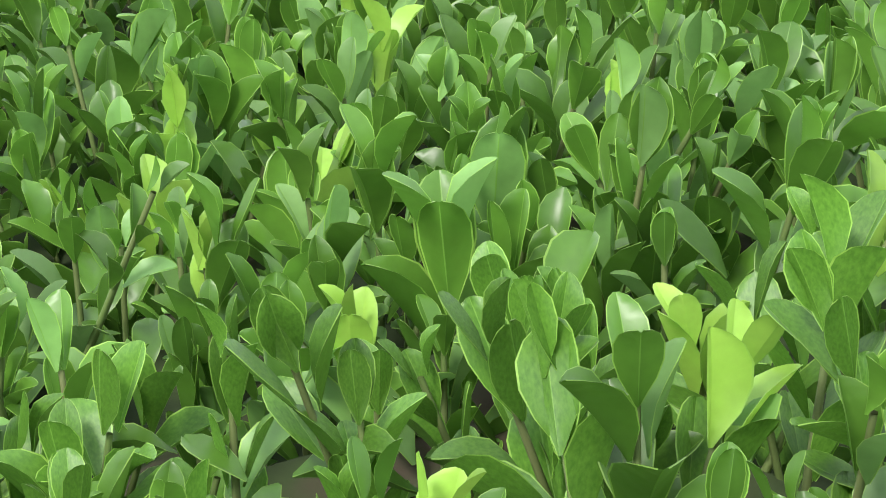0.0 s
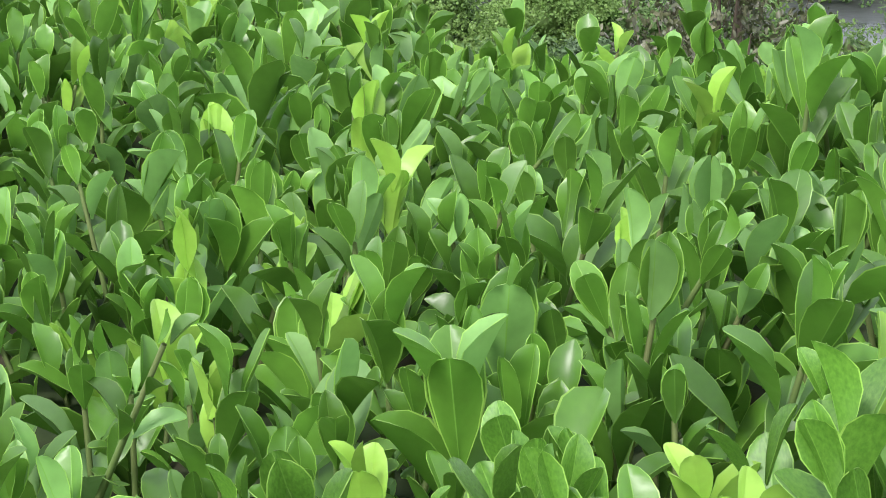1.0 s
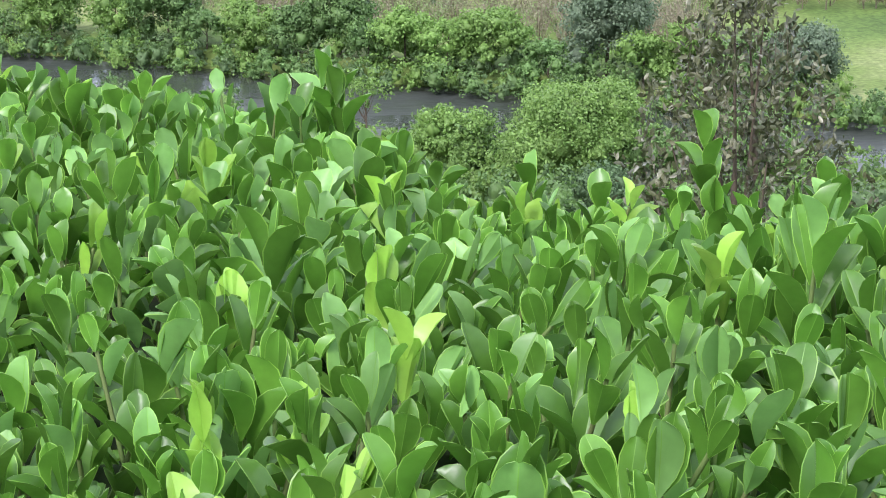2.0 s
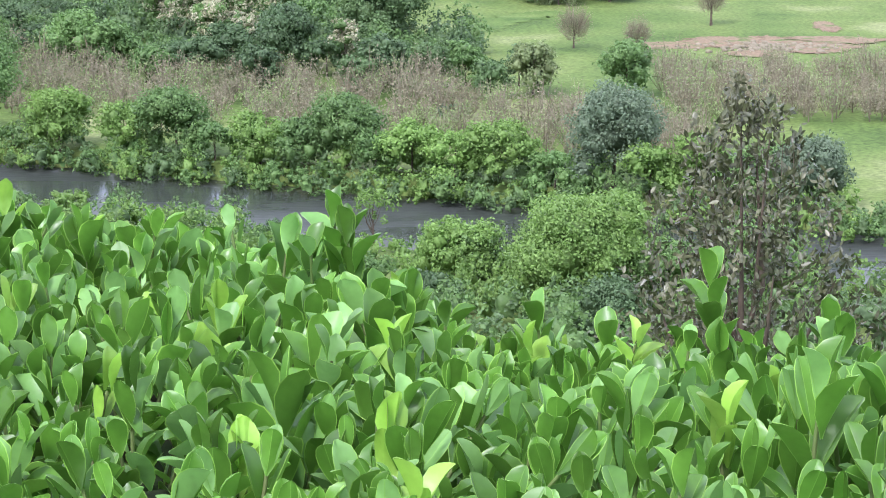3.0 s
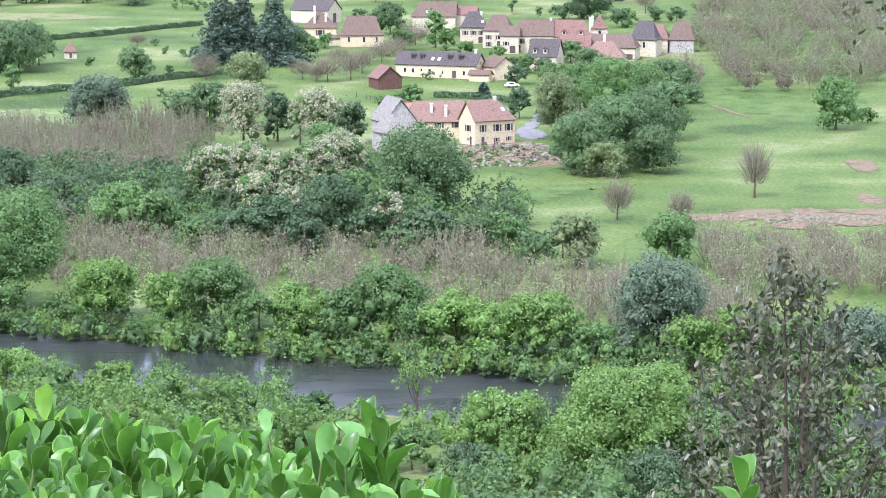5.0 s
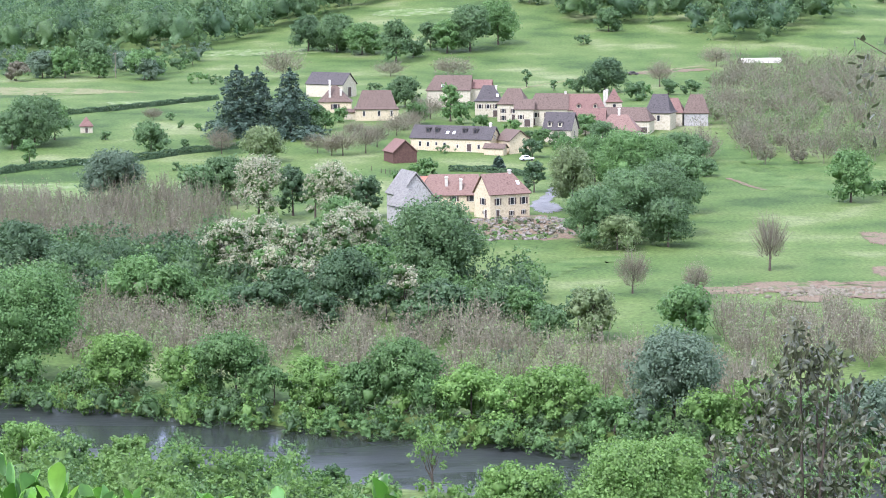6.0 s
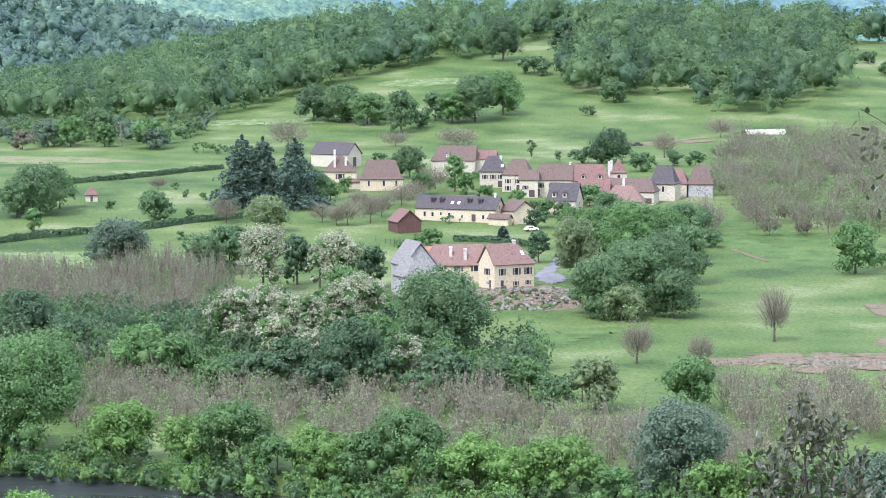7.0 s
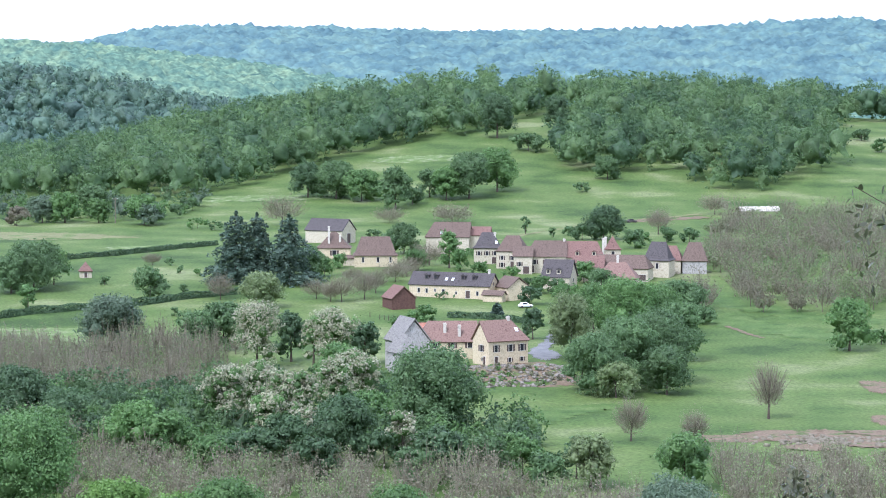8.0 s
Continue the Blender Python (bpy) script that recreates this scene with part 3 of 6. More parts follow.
broadleaf("river_bank_tree", -14.7, 352.2, 6.9, 2.8, L_BRIGHT, 125, "low leafy bush at the water edge", leaf=0.3, z0=0.04)
broadleaf("river_bank_tree", 6.7, 342.3, 6.7, 3.7, L_MID, 126, "low leafy bush at the water edge", leaf=0.3, z0=0.04)
broadleaf("round_tree", 9.7, 392, 5.5, 2.3, L_GREY, 127, "small rounded blue-green tree", leaf=0.25)

# near river bank
broadleaf("bank_tree", -54.4, 316.9, 10.7, 5.8, L_BRIGHT, 128, "bright green tree on the near bank", leaf=0.26, z0=0.05)
broadleaf("bank_tree", -47.5, 310.4, 8.0, 5.5, L_MID, 129, "leafy green tree on the near bank", leaf=0.26, z0=0.05)
broadleaf("bank_tree", -40.3, 311.3, 9.2, 5.1, L_BRIGHT, 130, "bright leafy tree on the near bank", leaf=0.26, z0=0.05)
broadleaf("bank_tree", -33.0, 305.4, 7.4, 5.1, L_BRIGHT, 131, "slim bright green tree on the near bank", leaf=0.26, z0=0.05)
broadleaf("bank_tree", -24.6, 304.8, 9.0, 4.2, L_BRIGHT, 132, "leafy green tree on the near bank", leaf=0.26, z0=0.05)
broadleaf("bank_tree", -20.6, 298.2, 6.4, 3.5, L_MID, 133, "green tree on the near bank", leaf=0.26, z0=0.05)
broadleaf("bank_tree", 7.7, 278.3, 14.3, 7.9, L_BRIGHT, 134, "broad bright green tree below the terrace", leaf=0.26, z0=0.05)
broadleaf("bank_tree", 21.3, 263.2, 17.0, 13.6, L_BRIGHT, 135, "large light green tree below the terrace", leaf=0.26, z0=0.05)
broadleaf("bank_tree", -2.1, 273.0, 9.6, 4.9, L_MID, 136, "dark leafy tree below the terrace", leaf=0.26, z0=0.05)
broadleaf("bank_tree", -10.6, 285.0, 8.5, 3.6, L_MID, 137, "leafy tree on the near bank", leaf=0.26, z0=0.05)
broadleaf("bank_tree", -28.8, 291.2, 11.0, 2.9, L_MID, 138, "leafy tree below the terrace", leaf=0.26, z0=0.05)
broadleaf("bank_tree", -44.1, 295.9, 12.8, 2.0, L_MID, 139, "leafy tree below the terrace", leaf=0.26, z0=0.05)
broadleaf("bank_tree", -15.6, 281.4, 9.9, 2.4, L_MID, 140, "leafy tree below the terrace", leaf=0.26, z0=0.05)
broadleaf("bank_tree", 13.7, 279.4, 11.3, 3.5, L_MID, 141, "leafy tree below the terrace", leaf=0.26, z0=0.05)
broadleaf("bank_tree", 30.3, 262.6, 12.0, 9.0, L_MID, 142, "leafy tree below the terrace", leaf=0.26, z0=0.05)
broadleaf("bank_tree", 39.4, 264.1, 12.8, 10.5, L_MID, 143, "leafy tree below the terrace", leaf=0.26, z0=0.05)
broadleaf("bank_tree", 4.6, 263.7, 10.7, 5.1, L_DARK, 144, "dark leafy tree below the terrace", leaf=0.26, z0=0.05)
broadleaf("bank_tree", -35.0, 282.5, 11.4, 0.9, L_DARK, 145, "dark leafy tree below the terrace", leaf=0.26, z0=0.05)
broadleaf("bank_tree", 22.4, 248.0, 10.0, 8.0, L_DARK, 146, "dark leafy tree below the terrace", leaf=0.26, z0=0.05)
broadleaf("bank_tree", -13.2, 292, 4.3, 5.5, L_DARK, 147, "dark narrow tree on the near bank", leaf=0.26, z0=0.05, shape="tall")
broadleaf("sapling_tree", -1.6, 297, 6.0, 8.1, L_BRIGHT, 148, "thin light tree with sparse foliage on the near bank", leaf=0.22, z0=0.45, dense=0.45)

# trees between the groves and the house
broadleaf("field_tree", -80.7, 479.0, 14.0, 13.0, L_DARK, 149, "dark green oak beside the grove", leaf=0.36, z0=0.05)
broadleaf("field_tree", -70.2, 467.0, 13.7, 9.6, L_DARK, 150, "dark green oak beside the grove", leaf=0.36, z0=0.05)
broadleaf("field_tree", -55.1, 443.0, 11.0, 10.8, L_MID, 151, "dense green shrubby tree", leaf=0.36, z0=0.05)
broadleaf("field_tree", -48.2, 440.0, 11.9, 9.5, L_MID, 152, "dense green shrubby tree", leaf=0.36, z0=0.05)
broadleaf("field_tree", -63.0, 453.0, 9.2, 7.2, L_DARK, 153, "dark shrub at the grove edge", leaf=0.36, z0=0.05)
broadleaf("field_tree", -27.9, 434.0, 10.7, 9.3, L_DARK, 154, "dark green shrubby tree", leaf=0.36, z0=0.05)
broadleaf("field_tree", -17.3, 440.0, 12.9, 12.0, L_DARK, 155, "dark dense oak below the house", leaf=0.36, z0=0.05)
broadleaf("field_tree", -14.6, 483.0, 11.9, 7.6, L_MID, 156, "green tree below the house", leaf=0.36, z0=0.05)
broadleaf("field_tree", -1.5, 460.0, 18.1, 18.6, L_OAK, 157, "large dense dark oak in front of the farmhouse", leaf=0.36, z0=0.05)
broadleaf("field_tree", -22.2, 534.0, 12.0, 11.3, L_MID, 158, "green tree beside the flowering trees", leaf=0.36, z0=0.05)
broadleaf("field_tree", -10.2, 434.0, 10.7, 6.8, L_DARK, 159, "dark leafy shrub below the oak", leaf=0.36, z0=0.05)
broadleaf("field_tree", -0.4, 422.0, 10.4, 9.3, L_DARK, 160, "dark shrubby tree below the meadow", leaf=0.36, z0=0.05)
broadleaf("field_tree", 7.3, 422.0, 9.5, 7.6, L_OAK, 161, "shrubby tree at the meadow edge", leaf=0.36, z0=0.05)
broadleaf("field_tree", 13.5, 422.0, 8.5, 8.0, L_MID, 162, "shrubby tree at the meadow edge", leaf=0.36, z0=0.05)
broadleaf("field_tree", -21.4, 422.0, 8.5, 7.6, L_DARK, 163, "dark green shrub below the house", leaf=0.36, z0=0.05)
broadleaf("field_tree", -34.8, 434.0, 10.7, 6.8, L_DARK, 164, "dark green shrub below the house", leaf=0.36, z0=0.05)
broadleaf("field_tree", 24.4, 413.0, 10.2, 8.9, L_OLIVE, 165, "olive-green shrubby tree at the meadow edge", leaf=0.36, z0=0.05)
broadleaf("field_tree", 22.6, 422.0, 5.7, 7.8, L_DARK, 166, "small dark tree by the meadow", leaf=0.36, z0=0.05)
broadleaf("field_tree", 39.8, 409.0, 9.9, 10.0, L_MID, 167, "dense rounded green tree on the meadow", leaf=0.36, z0=0.05)
broadleaf("field_tree", 17.3, 410.0, 7.4, 6.5, L_OAK, 168, "low green shrub at the grove edge", leaf=0.36, z0=0.05)
broadleaf("field_tree", -5.1, 416.0, 8.4, 6.5, L_OAK, 169, "low green shrub at the grove edge", leaf=0.36, z0=0.05)
broadleaf("field_tree", -41.1, 428.0, 8.7, 6.7, L_MID, 170, "low green shrub at the grove edge", leaf=0.36, z0=0.05)
broadleaf("field_tree", -69.2, 422.0, 14.2, 12.4, L_MID, 171, "loose green willow beside the grove", leaf=0.36, z0=0.05)
broadleaf("locust_tree", -40.9, 471.0, 9.9, 14.3, L_MID, 172, "locust tree covered in cream-white blossom", leaf=0.34, z0=0.12, bloom=(L_BLOOM, 0.85))
broadleaf("locust_tree", -36.5, 483.0, 9.6, 13.4, L_MID, 173, "locust tree covered in cream-white blossom", leaf=0.34, z0=0.12, bloom=(L_BLOOM, 0.85))
broadleaf("locust_tree", -30.5, 475.0, 8.8, 12.8, L_MID, 174, "locust tree covered in cream-white blossom", leaf=0.34, z0=0.12, bloom=(L_BLOOM, 0.85))
broadleaf("locust_tree", -26.3, 467.0, 6.9, 14.2, L_MID, 175, "locust tree covered in cream-white blossom", leaf=0.34, z0=0.12, bloom=(L_BLOOM, 0.85))
broadleaf("locust_tree", -25.5, 453.0, 6.7, 9.2, L_MID, 176, "locust tree covered in cream-white blossom", leaf=0.34, z0=0.12, bloom=(L_BLOOM, 0.85))
broadleaf("locust_tree", -18.0, 516.0, 11.5, 12.1, L_MID, 177, "locust tree covered in cream-white blossom", leaf=0.34, z0=0.12, bloom=(L_BLOOM, 0.85))
broadleaf("locust_tree", -22.1, 503.0, 8.7, 11.8, L_MID, 178, "locust tree covered in cream-white blossom", leaf=0.34, z0=0.12, bloom=(L_BLOOM, 0.85))
broadleaf("locust_tree", -43.0, 578.0, 12.2, 16.2, L_MID, 179, "locust tree covered in cream-white blossom", leaf=0.34, z0=0.12, bloom=(L_BLOOM, 0.85))
broadleaf("locust_tree", -24.9, 568.0, 11.2, 15.9, L_MID, 180, "locust tree covered in cream-white blossom", leaf=0.34, z0=0.12, bloom=(L_BLOOM, 0.85))
broadleaf("locust_tree", -29.7, 573.0, 7.1, 14.1, L_MID, 181, "locust tree covered in cream-white blossom", leaf=0.34, z0=0.12, bloom=(L_BLOOM, 0.85))
broadleaf("locust_tree", -7.1, 434.0, 6.4, 11.2, L_MID, 182, "locust tree covered in cream-white blossom", leaf=0.34, z0=0.12, bloom=(L_BLOOM, 0.85))
broadleaf("locust_tree", -32.7, 460.0, 8.0, 10.3, L_MID, 183, "locust tree covered in cream-white blossom", leaf=0.34, z0=0.12, bloom=(L_BLOOM, 0.85))
broadleaf("locust_tree", 25.5, 416.0, 6.2, 7.4, L_MID, 184, "locust tree covered in cream-white blossom", leaf=0.34, z0=0.12, bloom=(L_BLOOM, 0.85))

# trees round the house and lawn
broadleaf("garden_tree", -80.9, 613.0, 16.3, 13.8, L_GREY, 185, "dark grey-green spreading tree on the meadow", leaf=0.42, z0=0.04)
broadleaf("garden_tree", -60.4, 609.0, 11.6, 10.6, L_OAK, 186, "dark green tree beside the meadow", leaf=0.42, z0=0.04)
broadleaf("garden_tree", -54.0, 615.0, 13.1, 12.2, L_OAK, 187, "tall dark green tree beside the meadow", leaf=0.42, z0=0.04)
broadleaf("garden_tree", -36.0, 593.0, 9.3, 12.8, L_DARK, 188, "dark slim tree among blossom", leaf=0.42, z0=0.04)
broadleaf("garden_tree", -18.5, 588.0, 9.9, 10.0, L_DARK, 189, "dark tree beside the barn", leaf=0.42, z0=0.04)
broadleaf("garden_tree", -19.8, 534.0, 10.8, 7.2, L_MID, 190, "green tree below the barn lawn", leaf=0.42, z0=0.04)
broadleaf("garden_tree", -83.8, 717.0, 11.3, 9.6, L_OAK, 191, "rounded dark tree on the lawn", leaf=0.42, z0=0.04)
broadleaf("garden_tree", -50.3, 699.0, 13.4, 10.3, L_OLIVE, 192, "olive-brown rounded tree standing on the lawn", leaf=0.42, z0=0.04)
broadleaf("garden_tree", -4.8, 666.0, 9.0, 5.0, L_MID, 193, "rounded green shrub by the house", leaf=0.42, z0=0.04)
broadleaf("garden_tree", 22.3, 622.0, 6.7, 8.6, L_DARK, 194, "dark round tree by the drive", leaf=0.42, z0=0.04)
broadleaf("garden_tree", 24.8, 705.0, 9.5, 5.6, L_DARK, 195, "dark green tree by the drive", leaf=0.42, z0=0.04)
broadleaf("garden_tree", -13.1, 845.0, 12.5, 10.6, L_OAK, 196, "rounded dark tree behind the house", leaf=0.42, z0=0.04)
broadleaf("garden_tree", 2.0, 798.0, 7.5, 13.0, L_MID, 197, "tall green cypress-like tree", leaf=0.42, z0=0.04)
broadleaf("garden_tree", 57.6, 900.0, 15.8, 12.6, L_DARK, 198, "large dark tree behind the village", leaf=0.42, z0=0.04)
broadleaf("garden_tree", 42.5, 756.0, 7.7, 6.8, L_MID, 199, "small green tree in the village", leaf=0.42, z0=0.04)
broadleaf("hillside_tree", -19.4, 1026.0, 14.3, 17.8, L_OAK, 200, "tall dark tree on the hillside", leaf=0.55, z0=0.04)
broadleaf("hillside_tree", -57.5, 1069.0, 15.6, 15.6, L_DARK, 201, "dark tree at the hedge end", leaf=0.55, z0=0.04)
broadleaf("hillside_tree", -45.2, 1063.0, 19.1, 16.0, L_OAK, 202, "oak in the field hedge", leaf=0.55, z0=0.04)
broadleaf("hillside_tree", -34.2, 1054.0, 19.0, 13.3, L_MID, 203, "leafy tree in the field hedge", leaf=0.55, z0=0.04)
broadleaf("hillside_tree", -115.3, 968.0, 16.3, 11.5, L_MID, 204, "leafy green tree in the field", leaf=0.55, z0=0.04)
broadleaf("hillside_tree", -113.2, 963.0, 13.0, 8.2, L_GREY, 205, "pale green tree in the field", leaf=0.55, z0=0.04)
broadleaf("hillside_tree", -102.9, 1030.0, 6.0, 5.8, L_OAK, 206, "small round bush in the field", leaf=0.55, z0=0.04)
broadleaf("hillside_tree", -134.0, 977.0, 11.0, 9.9, L_MID, 207, "light green tree in the field", leaf=0.55, z0=0.04)
broadleaf("hillside_tree", -140.2, 1006.0, 13.6, 13.5, L_OAK, 208, "dark tree at the field edge", leaf=0.55, z0=0.04)
broadleaf("hillside_tree", 59.6, 1076.0, 10.9, 4.5, L_OAK, 209, "low bush on the hillside", leaf=0.55, z0=0.04)
broadleaf("garden_tree", 99.6, 613.0, 12.1, 12.9, L_MID, 210, "broad solitary green tree on the meadow", leaf=0.42, z0=0.04)
broadleaf("garden_tree", -120.5, 738.0, 18.3, 14.9, L_OAK, 211, "dark leafy tree by the field", leaf=0.42, z0=0.04)
broadleaf("garden_tree", -126.0, 731.0, 13.2, 11.5, L_OAK, 212, "dark leafy tree by the field", leaf=0.42, z0=0.04)
broadleaf("garden_tree", -116.8, 752.0, 10.1, 11.0, L_MID, 213, "green tree by the field", leaf=0.42, z0=0.04)
broadleaf("garden_tree", -115.8, 699.0, 6.3, 7.1, L_MID, 214, "young green tree on the lawn", leaf=0.42, z0=0.04)
broadleaf("garden_tree", 30.4, 925.0, 4.2, 7.3, L_OAK, 215, "thin tree behind the roofs", leaf=0.42, z0=0.04)
broadleaf("garden_tree", 39.5, 908.0, 3.3, 4.0, L_OAK, 216, "small clipped tree behind the roofs", leaf=0.42, z0=0.04)
broadleaf("garden_tree", 66.5, 866.0, 9.7, 6.8, L_OAK, 217, "leafy tree behind the village", leaf=0.42, z0=0.04)
broadleaf("garden_tree", 87.3, 889.0, 8.0, 5.5, L_OAK, 218, "green bush behind the village", leaf=0.42, z0=0.04)
broadleaf("garden_tree", -33.1, 798.0, 7.2, 4.9, L_MID, 219, "leafy tree beside the ochre house", leaf=0.42, z0=0.04)
broadleaf("garden_tree", -40.8, 790.0, 8.9, 7.1, L_OAK, 220, "leafy tree beside the ochre house", leaf=0.42, z0=0.04)
broadleaf("hillside_tree", -5.7, 1063.0, 12.0, 11.8, L_OAK, 221, "oak in the field hedge", leaf=0.55, z0=0.04)
broadleaf("hillside_tree", 11.0, 1058.0, 19.0, 19.4, L_OAK, 222, "large oak in the field hedge", leaf=0.55, z0=0.04)
broadleaf("hillside_tree", 23.3, 1078.0, 17.0, 18.9, L_MID, 223, "large leafy oak in the field hedge", leaf=0.55, z0=0.04)
broadleaf("hillside_tree", 1.4, 1053.0, 14.2, 14.2, L_MID, 224, "oak in the field hedge", leaf=0.55, z0=0.04)
broadleaf("hillside_tree", -12.7, 1041.0, 14.0, 7.5, L_OAK, 225, "bush in the field hedge", leaf=0.55, z0=0.04)
broadleaf("hillside_tree", 26.9, 1245.0, 17.9, 22.2, L_DARK, 226, "tall dark pine standing in the meadow", leaf=0.55, z0=0.04)
broadleaf("hillside_tree", 72.9, 1114.0, 13.8, 10.8, L_OAK, 227, "rounded bush at the wood edge", leaf=0.55, z0=0.04)
broadleaf("hillside_tree", 56.6, 1253.0, 14.1, 21.1, L_DARK, 228, "tall dark pine on the hill", leaf=0.55, z0=0.04)
broadleaf("hillside_tree", 40.7, 1200.0, 24.3, 8.8, L_OAK, 229, "low bushes along the hill meadow", leaf=0.55, z0=0.04)
broadleaf("garden_tree", -41.0, 771.0, 9.5, 10.4, L_OAK, 230, "dark leafy tree beside the ochre house", leaf=0.3, z0=0.02)
broadleaf("garden_tree", -36.5, 774.0, 7.0, 6.1, L_MID, 231, "green tree in front of the ochre house", leaf=0.3, z0=0.02)
broadleaf("garden_tree", -8.7, 790.0, 8.9, 7.1, L_MID, 232, "green garden tree above the cottage", leaf=0.3, z0=0.02)
broadleaf("garden_tree", 5.5, 790.0, 7.1, 7.1, L_MID, 233, "green garden tree above the cottage", leaf=0.3, z0=0.02)
broadleaf("garden_tree", 11.5, 774.0, 7.0, 4.8, L_MID, 234, "green shrubs in a village garden", leaf=0.3, z0=0.02)
broadleaf("garden_tree", 20.9, 766.0, 6.9, 4.3, L_MID, 235, "green shrubs in a village garden", leaf=0.3, z0=0.02)
broadleaf("garden_tree", 25.1, 738.0, 6.6, 4.1, L_OAK, 236, "dark shrub beside the annex", leaf=0.3, z0=0.02)
broadleaf("garden_tree", 28.2, 731.0, 7.4, 5.3, L_MID, 237, "green tree below the village", leaf=0.3, z0=0.02)
broadleaf("garden_tree", 33.1, 731.0, 7.4, 4.6, L_OAK, 238, "green tree below the village", leaf=0.3, z0=0.02)
broadleaf("garden_tree", 53.2, 759.0, 6.1, 5.1, L_OAK, 239, "dark rounded tree among the roofs", leaf=0.3, z0=0.02)
broadleaf("garden_tree", 45.7, 918.0, 6.2, 3.7, L_OAK, 240, "bush behind the roofs", leaf=0.3, z0=0.02)
broadleaf("garden_tree", 49.9, 900.0, 8.1, 6.1, L_OAK, 241, "dark bush behind the village", leaf=0.3, z0=0.02)
broadleaf("garden_tree", -18.3, 866.0, 8.6, 6.8, L_OAK, 242, "dark tree behind the houses", leaf=0.3, z0=0.02)
broadleaf("garden_tree", -25.1, 900.0, 8.1, 4.1, L_OAK, 243, "dark tree behind the houses", leaf=0.3, z0=0.02)
broadleaf("garden_tree", 70.3, 877.0, 7.1, 4.9, L_MID, 244, "green tree behind the village", leaf=0.3, z0=0.02)
broadleaf("garden_tree", 79.3, 889.0, 7.2, 5.9, L_OAK, 245, "green tree behind the village", leaf=0.3, z0=0.02)
broadleaf("garden_tree", 0.2, 718.0, 8.1, 2.2, L_OAK, 246, "low shrub against the cottage wall", leaf=0.3, z0=0.02)
broadleaf("garden_tree", -88.0, 807.0, 3.6, 2.7, L_OAK, 247, "young fruit tree on the lawn", leaf=0.3, z0=0.02)
broadleaf("garden_tree", -81.8, 782.0, 3.5, 2.6, L_OAK, 248, "young fruit tree on the lawn", leaf=0.3, z0=0.02)
broadleaf("garden_tree", -75.7, 774.0, 3.1, 2.6, L_MID, 249, "young fruit tree on the lawn", leaf=0.3, z0=0.02)
broadleaf("garden_tree", -75.7, 731.0, 3.3, 2.8, L_OAK, 250, "round bush on the lawn", leaf=0.3, z0=0.02)
broadleaf("garden_tree", -101.6, 752.0, 4.4, 2.8, L_OAK, 251, "round bush on the lawn", leaf=0.3, z0=0.02)
broadleaf("garden_tree", -72.9, 681.0, 2.5, 2.6, L_OAK, 252, "small bush on the meadow", leaf=0.3, z0=0.02)
broadleaf("garden_tree", -92.9, 950.0, 12.8, 4.2, L_MID, 253, "overgrown mound of shrubs", leaf=0.3, z0=0.02)
broadleaf("garden_tree", -85.8, 943.0, 8.5, 3.7, L_OAK, 254, "overgrown mound of shrubs", leaf=0.3, z0=0.02)
broadleaf("hillside_tree", -156.3, 979.0, 13.2, 11.0, L_GREY, 255, "grey-green tree at the field edge", leaf=0.5, z0=0.02)
broadleaf("hillside_tree", -147.3, 978.0, 13.2, 12.1, L_MID, 256, "green tree at the field edge", leaf=0.5, z0=0.02)
broadleaf("hillside_tree", -163.7, 964.0, 10.8, 7.6, L_BUD, 257, "brownish tree at the field edge", leaf=0.5, z0=0.02)
broadleaf("hillside_tree", 210.3, 1263.0, 14.2, 6.2, L_OAK, 258, "leafy bush on the upper meadow", leaf=0.5, z0=0.02)
broadleaf("hillside_tree", 212.6, 1219.0, 13.7, 6.8, L_MID, 259, "leafy bush on the upper meadow", leaf=0.5, z0=0.02)
broadleaf("garden_tree", 69.1, 664.0, 7.5, 5.2, L_OAK, 260, "dark bush at the copse edge", leaf=0.3, z0=0.02)
broadleaf("garden_tree", 109.5, 625.0, 5.6, 4.2, L_MID, 261, "green bush on the meadow", leaf=0.3, z0=0.02)
broadleaf("garden_tree", -12.4, 653.0, 4.4, 3.6, L_MID, 262, "garden shrub beside the chapel", leaf=0.3, z0=0.02)
broadleaf("garden_tree", -7.4, 668.0, 6.0, 3.5, L_MID, 263, "garden shrub beside the chapel", leaf=0.3, z0=0.02)

# copse on the mound beside the house
broadleaf("copse_tree", 29.6, 580.0, 12.4, 16.4, L_OLIVE, 264, "tall leafy tree of a dense copse", leaf=0.34, z0=0.03)
broadleaf("copse_tree", 33.3, 534.0, 13.2, 13.3, L_OAK, 265, "tall leafy tree of a dense copse", leaf=0.34, z0=0.03)
broadleaf("copse_tree", 40.0, 543.0, 14.7, 16.0, L_OAK, 266, "tall leafy tree of a dense copse", leaf=0.34, z0=0.03)
broadleaf("copse_tree", 47.0, 553.0, 16.2, 16.8, L_OAK, 267, "tall leafy tree of a dense copse", leaf=0.34, z0=0.03)
broadleaf("copse_tree", 56.4, 593.0, 12.0, 14.8, L_OAK, 268, "tall leafy tree of a dense copse", leaf=0.34, z0=0.03)
broadleaf("copse_tree", 46.0, 625.0, 16.9, 17.2, L_MID, 269, "tall leafy tree of a dense copse", leaf=0.34, z0=0.03)
broadleaf("copse_tree", 54.0, 636.0, 15.7, 13.7, L_MID, 270, "tall leafy tree of a dense copse", leaf=0.34, z0=0.03)
broadleaf("copse_tree", 38.7, 645.0, 11.6, 13.1, L_MID, 271, "tall leafy tree of a dense copse", leaf=0.34, z0=0.03)
